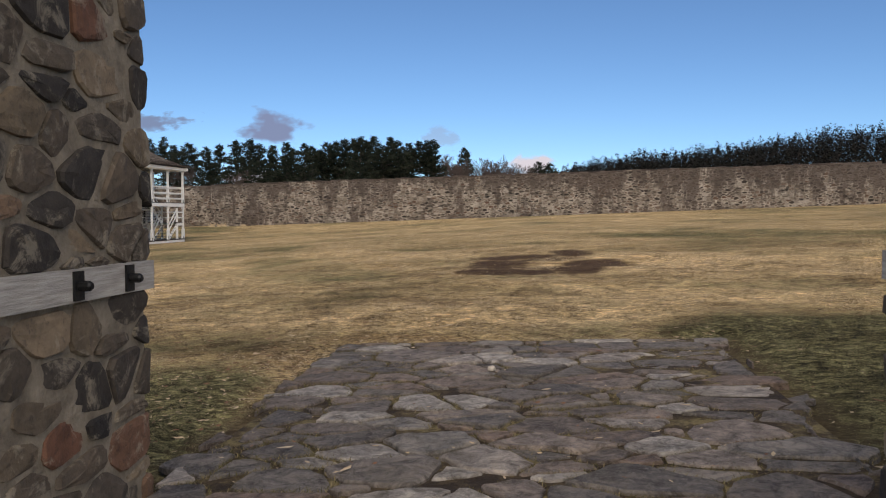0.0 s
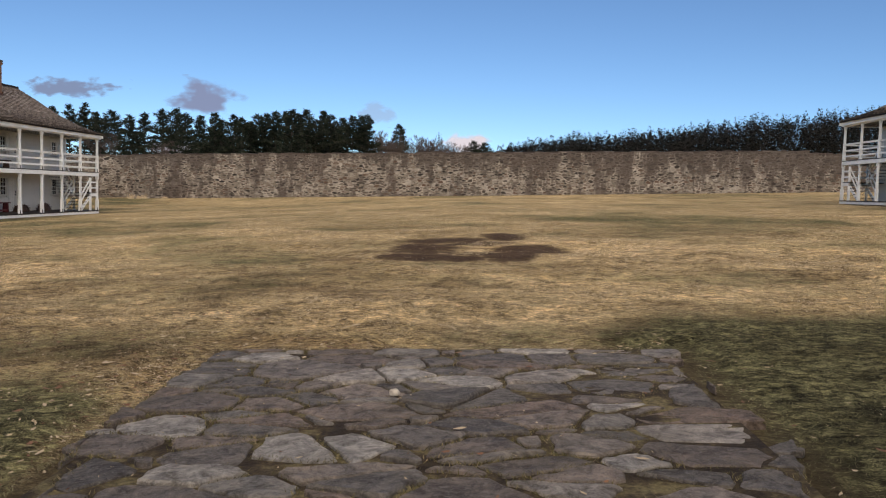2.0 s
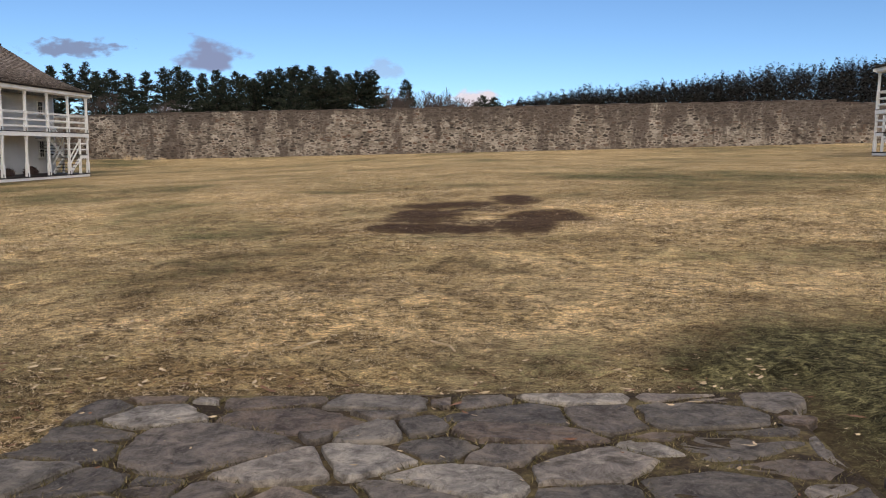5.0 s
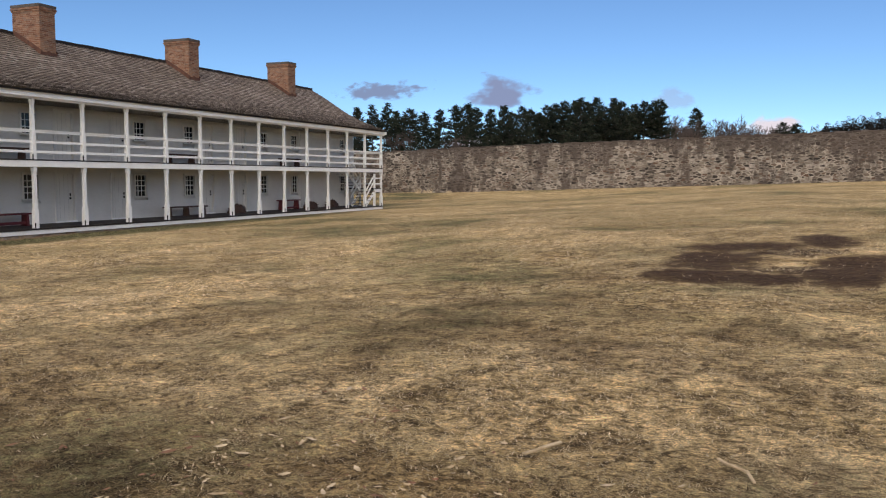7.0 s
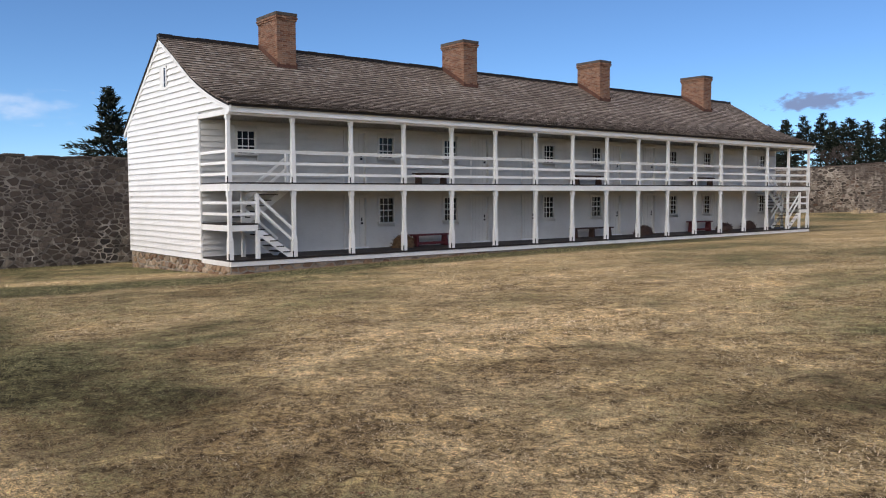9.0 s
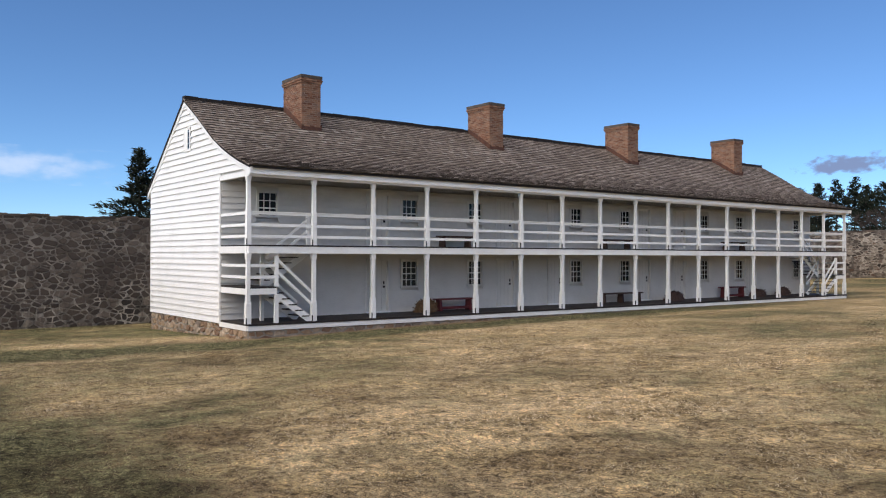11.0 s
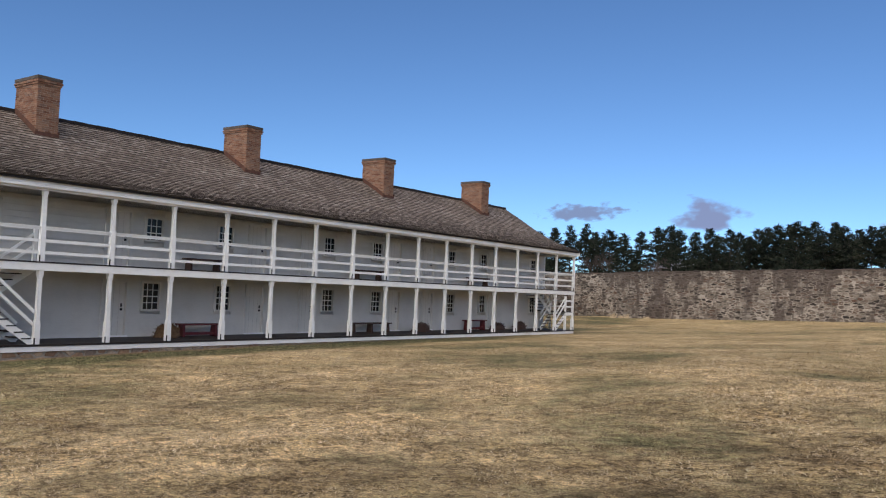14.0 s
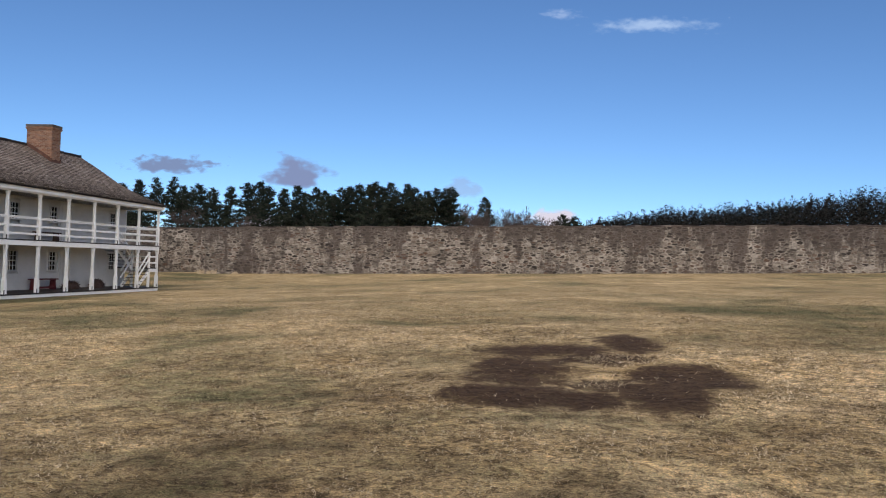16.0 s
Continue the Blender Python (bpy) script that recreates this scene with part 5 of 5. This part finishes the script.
def jamb(wall, x, sgn, seed, zb0, zb1, bolts):
    rng = random.Random(seed)
    ln, z0, z1 = GY1 - GY0 + 0.02, 0.62, 3.33
    both = [[(u, v) for u, v in c_] for c_ in cells(ln, zb0 - z0, 0.30, 0.165, rng, 0.36, 0.024, 0.42)]
    both += [[(u, v + zb1 - z0) for u, v in c_] for c_ in cells(ln, z1 - zb1, 0.30, 0.165, rng, 0.36, 0.024, 0.42)]
    for clipped in both:
        edge = max(q[0] for q in clipped) > ln - 0.03
        if edge:
            k = rng.uniform(0.0, 0.035)
            clipped = [(u + (k - 0.02 if u > ln - 0.05 else 0), v) for u, v in clipped]
        mb = MB()
        cu, cv = sum(q[0] for q in clipped) / len(clipped), sum(q[1] for q in clipped) / len(clipped)
        craggy(clipped, lambda u, v, o: ((o - 0.04) * sgn, u - cu, v - cv), rng.uniform(0.020, 0.044), rng, mb)
        if sgn < 0:
            mb.f = [tuple(reversed(f_)) for f_ in mb.f]
        part("stone", mb, PIERSTONE, wall, at=(x, GY0 + cu, z0 + cv))
    bm_ = part("beam", MB().box(*sorted((x - sgn * 0.10, x + sgn * 0.012)), GY0 + 0.02, GY1 + 0.015, zb0, zb1), OLDBEAM, wall, "weathered grey timber let into the stone")
    for yb in bolts:
        zc = (zb0 + zb1) / 2
        pl = part("plate", MB().box(*sorted((x + sgn * 0.012, x + sgn * 0.024)), yb - 0.035, yb + 0.035, zc - 0.062, zc + 0.062), IRON, bm_, "black iron plate")
        n = 8
        rings = [[(x + sgn * (0.024 + dx), yb + r * math.cos(i * 2 * math.pi / n), zc + r * math.sin(i * 2 * math.pi / n)) for i in range(n)] for dx, r in ((0, 0.022), (0.045, 0.022), (0.055, 0.015))]
        part("bolt", MB().loft(rings), IRON, pl)


jamb(wall_sw, GX0, 1, 71, 1.735, 1.875, (-4.97, -4.54))
jamb(wall_se, GX1, -1, 72, 1.82, 1.95, (-4.62, -5.05))


# ---- loose things by the path ----
def flake(p, rz, l_, w_, curl, rng):
    """A small curled leaf: six corners, a raised middle."""
    c_, s_ = math.cos(rz), math.sin(rz)
    pts = [(-l_, 0, curl), (-l_ * 0.3, -w_, 0.004), (l_ * 0.5, -w_ * 0.7, 0.004), (l_, 0, curl * 0.7), (l_ * 0.4, w_ * 0.8, curl * 0.9), (-l_ * 0.4, w_, curl * 0.6)]
    return [(p[0] + u * c_ - v * s_, p[1] + u * s_ + v * c_, p[2] + z) for u, v, z in pts]


def litter():
    rng = random.Random(81)
    for mat, count, name, lab in ((LITTER, 900, "leaf_litter", "pale dead leaves scattered by the paving"), (LEAFRED, 420, "leaf_litter", "russet dead leaves scattered by the paving")):  # two colours of leaf
        mb = MB()
        for i in range(count):
            if rng.random() < 0.62:
                x, y = 2.55 - abs(rng.gauss(0, 0.9)), rng.uniform(-3.6, 2.4)
            elif rng.random() < 0.5:
                x, y = rng.uniform(2.6, 6.6), 0.5 + abs(rng.gauss(0, 0.5))
            else:
                x, y = rng.uniform(2.5, 7.6), rng.uniform(-4.2, 1.2)
            z = float(ground_z(x, y)) + 0.035 if 2.6 < x < 6.5 and y < 0.45 else float(surface_z(x, y)) + 0.016
            k = rng.uniform(0.15, 0.55) if rng.random() < 0.93 else rng.uniform(0.6, 1.1)
            mb.add(flake((x, y, z), rng.uniform(0, 6.3), 0.055 * k, 0.016 * k, rng.uniform(0.004, 0.014), rng), [(0, 1, 5), (1, 2, 4, 5), (2, 3, 4)])
        tagged(part(name, mb, mat), lab, "leaves", kind="stuff")


litter()


def rock(name, x, y, r, mat, lab, seed):
    bm = bmesh.new()
    bmesh.ops.create_icosphere(bm, subdivisions=2, radius=1)
    for v in bm.verts:
        k = 1 + 0.28 * noise.noise(v.co * 1.7 + Vector((seed, 0, 0)))
        v.co = Vector((v.co.x * r * 1.1, v.co.y * r * 0.9, v.co.z * r * 0.75)) * k
    me = bpy.data.meshes.new(name)
    bm.to_mesh(me)
    bm.free()
    me.materials.append(mat)
    tagged(new(name, me), lab, "stone").location = (x, y, float(ground_z(x, y)) + 0.02 + r * 0.5)


rock("pebble", 4.28, -1.2, 0.036, PALE, "pale fist-sized stone lying on the flagstones", 3)


def curl(name, pts, w, lab):
    mb = MB()
    for a_, b_ in zip(pts, pts[1:]):
        za, zb = float(surface_z(*a_)) + 0.035, float(surface_z(*b_)) + 0.03
        mb.bar((a_[0], a_[1], za), (b_[0], b_[1], zb), w, 0.008)
    tagged(part(name, mb, LITTER), lab, "husk")


curl("corn_husk", [(3.50, 1.40), (3.56, 1.52), (3.63, 1.66)], 0.022, "pale strip of dry husk in the grass")
curl("dry_stalk", [(4.44, 1.62), (4.50, 1.56), (4.58, 1.50), (4.62, 1.36)], 0.014, "thin pale curved stalk in the grass")


# ---- grass blades ----
def blade_material():
    m = Mat("grass_blade", 0.9, spec=0.15)
    p = m.world_co()
    r = m.island()
    fine = m.noise(m.scaled(p, (7, 9, 1)), 1.0, 3, 0.75, 1.2)
    g, shade, mid = lawn_tone(m, p, fine)
    gf = m.step(m.math("ADD", g, m.math("MULTIPLY", m.math("SUBTRACT", r, 0.5), 0.12)), 0.495, 0.61)
    straw = m.ramp(r, [(0.0, (0.055, 0.038, 0.022)), (0.24, (0.22, 0.16, 0.088)), (0.60, (0.62, 0.49, 0.315)), (1.0, (0.97, 0.85, 0.64))])
    green = m.ramp(r, [(0.0, (0.024, 0.026, 0.012)), (0.55, (0.105, 0.110, 0.050)), (1.0, (0.38, 0.355, 0.21))])
    m.color(m.mix(1.0, m.mix(gf, straw, green), shade, "MULTIPLY"))
    return m.m


def grass():
    rs = np.random.RandomState(91)
    n = 1300000
    ang = rs.uniform(-1.46, 1.35, n)
    d = 2.0 * np.exp(rs.uniform(0, 1, n) ** 0.62 * math.log(42 / 2.0))
    x, y = 4.4 + d * np.sin(ang), -4.9 + d * np.cos(ang)
    keep = ~((x > 2.62) & (x < 6.52) & (y < 0.46)) & (y > GY1 + 0.02) & ~((x < -19.4) & (x > -29.3) & (y > 9.6))
    keep &= rs.uniform(0, 1, n) < np.clip((46 - d) / 32, 0, 1)
    for cx, cy, rx, ry in ((4.0, 13.9, 1.3, 1.2), (5.45, 15.2, 0.7, 2.0), (3.75, 11.2, 0.9, 2.0), (3.9, 9.0, 1.1, 0.9), (5.95, 10.8, 0.9, 1.4), (5.4, 9.2, 0.6, 1.1)):
        keep &= (((x - cx) / rx) ** 2 + ((y - cy) / ry) ** 2 > 1) | (rs.uniform(0, 1, n) < 0.035)
    x, y, d = x[keep], y[keep], d[keep]
    n = len(x)
    z = surface_z(x, y) - 0.004
    s = np.clip(d / 6.0, 0.65, 5.0)
    a_ = rs.uniform(0, 2 * np.pi, n)
    flat = rs.uniform(0.72, 1.0, n)
    ln = rs.uniform(0.026, 0.085, n) * (0.55 + 0.35 * s)
    w = rs.uniform(0.0013, 0.0030, n) * s
    tx, ty, tz = np.cos(a_) * ln * flat, np.sin(a_) * ln * flat, rs.uniform(0.006, 0.021, n) * (0.7 + 0.3 * s)
    v = np.empty((n, 3, 3))
    v[:, 0] = np.stack([x - np.sin(a_) * w, y + np.cos(a_) * w, z], -1)
    v[:, 1] = np.stack([x + np.sin(a_) * w, y - np.cos(a_) * w, z], -1)
    v[:, 2] = np.stack([x + tx, y + ty, z + tz], -1)
    me = bpy.data.meshes.new("grass")
    me.vertices.add(3 * n)
    me.vertices.foreach_set("co", v.reshape(-1))
    me.loops.add(3 * n)
    me.loops.foreach_set("vertex_index", np.arange(3 * n, dtype=np.int32))
    me.polygons.add(n)
    me.polygons.foreach_set("loop_start", np.arange(0, 3 * n, 3, dtype=np.int32))
    me.update(calc_edges=True)
    me.materials.append(blade_material())
    tagged(new("grass", me), "short dry winter grass, straw-coloured with green patches", "grass", kind="stuff")


grass()


def weed(x, y, h, n, seed):
    rng = random.Random(seed)
    mb = MB()
    z = float(surface_z(x, y))
    for i in range(n):
        a_, r_ = rng.uniform(0, 6.283), rng.uniform(0, 0.25)
        px, py = x + r_ * math.cos(a_), y + r_ * math.sin(a_)
        mb.add([(px - 0.02, py, z), (px + 0.02, py, z), (px + rng.gauss(0, 0.12), py + rng.gauss(0, 0.12), z + h * rng.uniform(0.5, 1))], [(0, 1, 2)])
    tagged(part("dry_weed", mb, LITTER), "pale dry weed at the foot of the stone wall", "plant", "weeds by the wall")


for i_, (x_, h_) in enumerate(((-24.9, 0.55), (-24.2, 0.35), (-23.7, 0.45), (-22.0, 0.25))):
    weed(x_, 62.9, h_, 40, 200 + i_)

# ---- paving stones ----
build_paving()
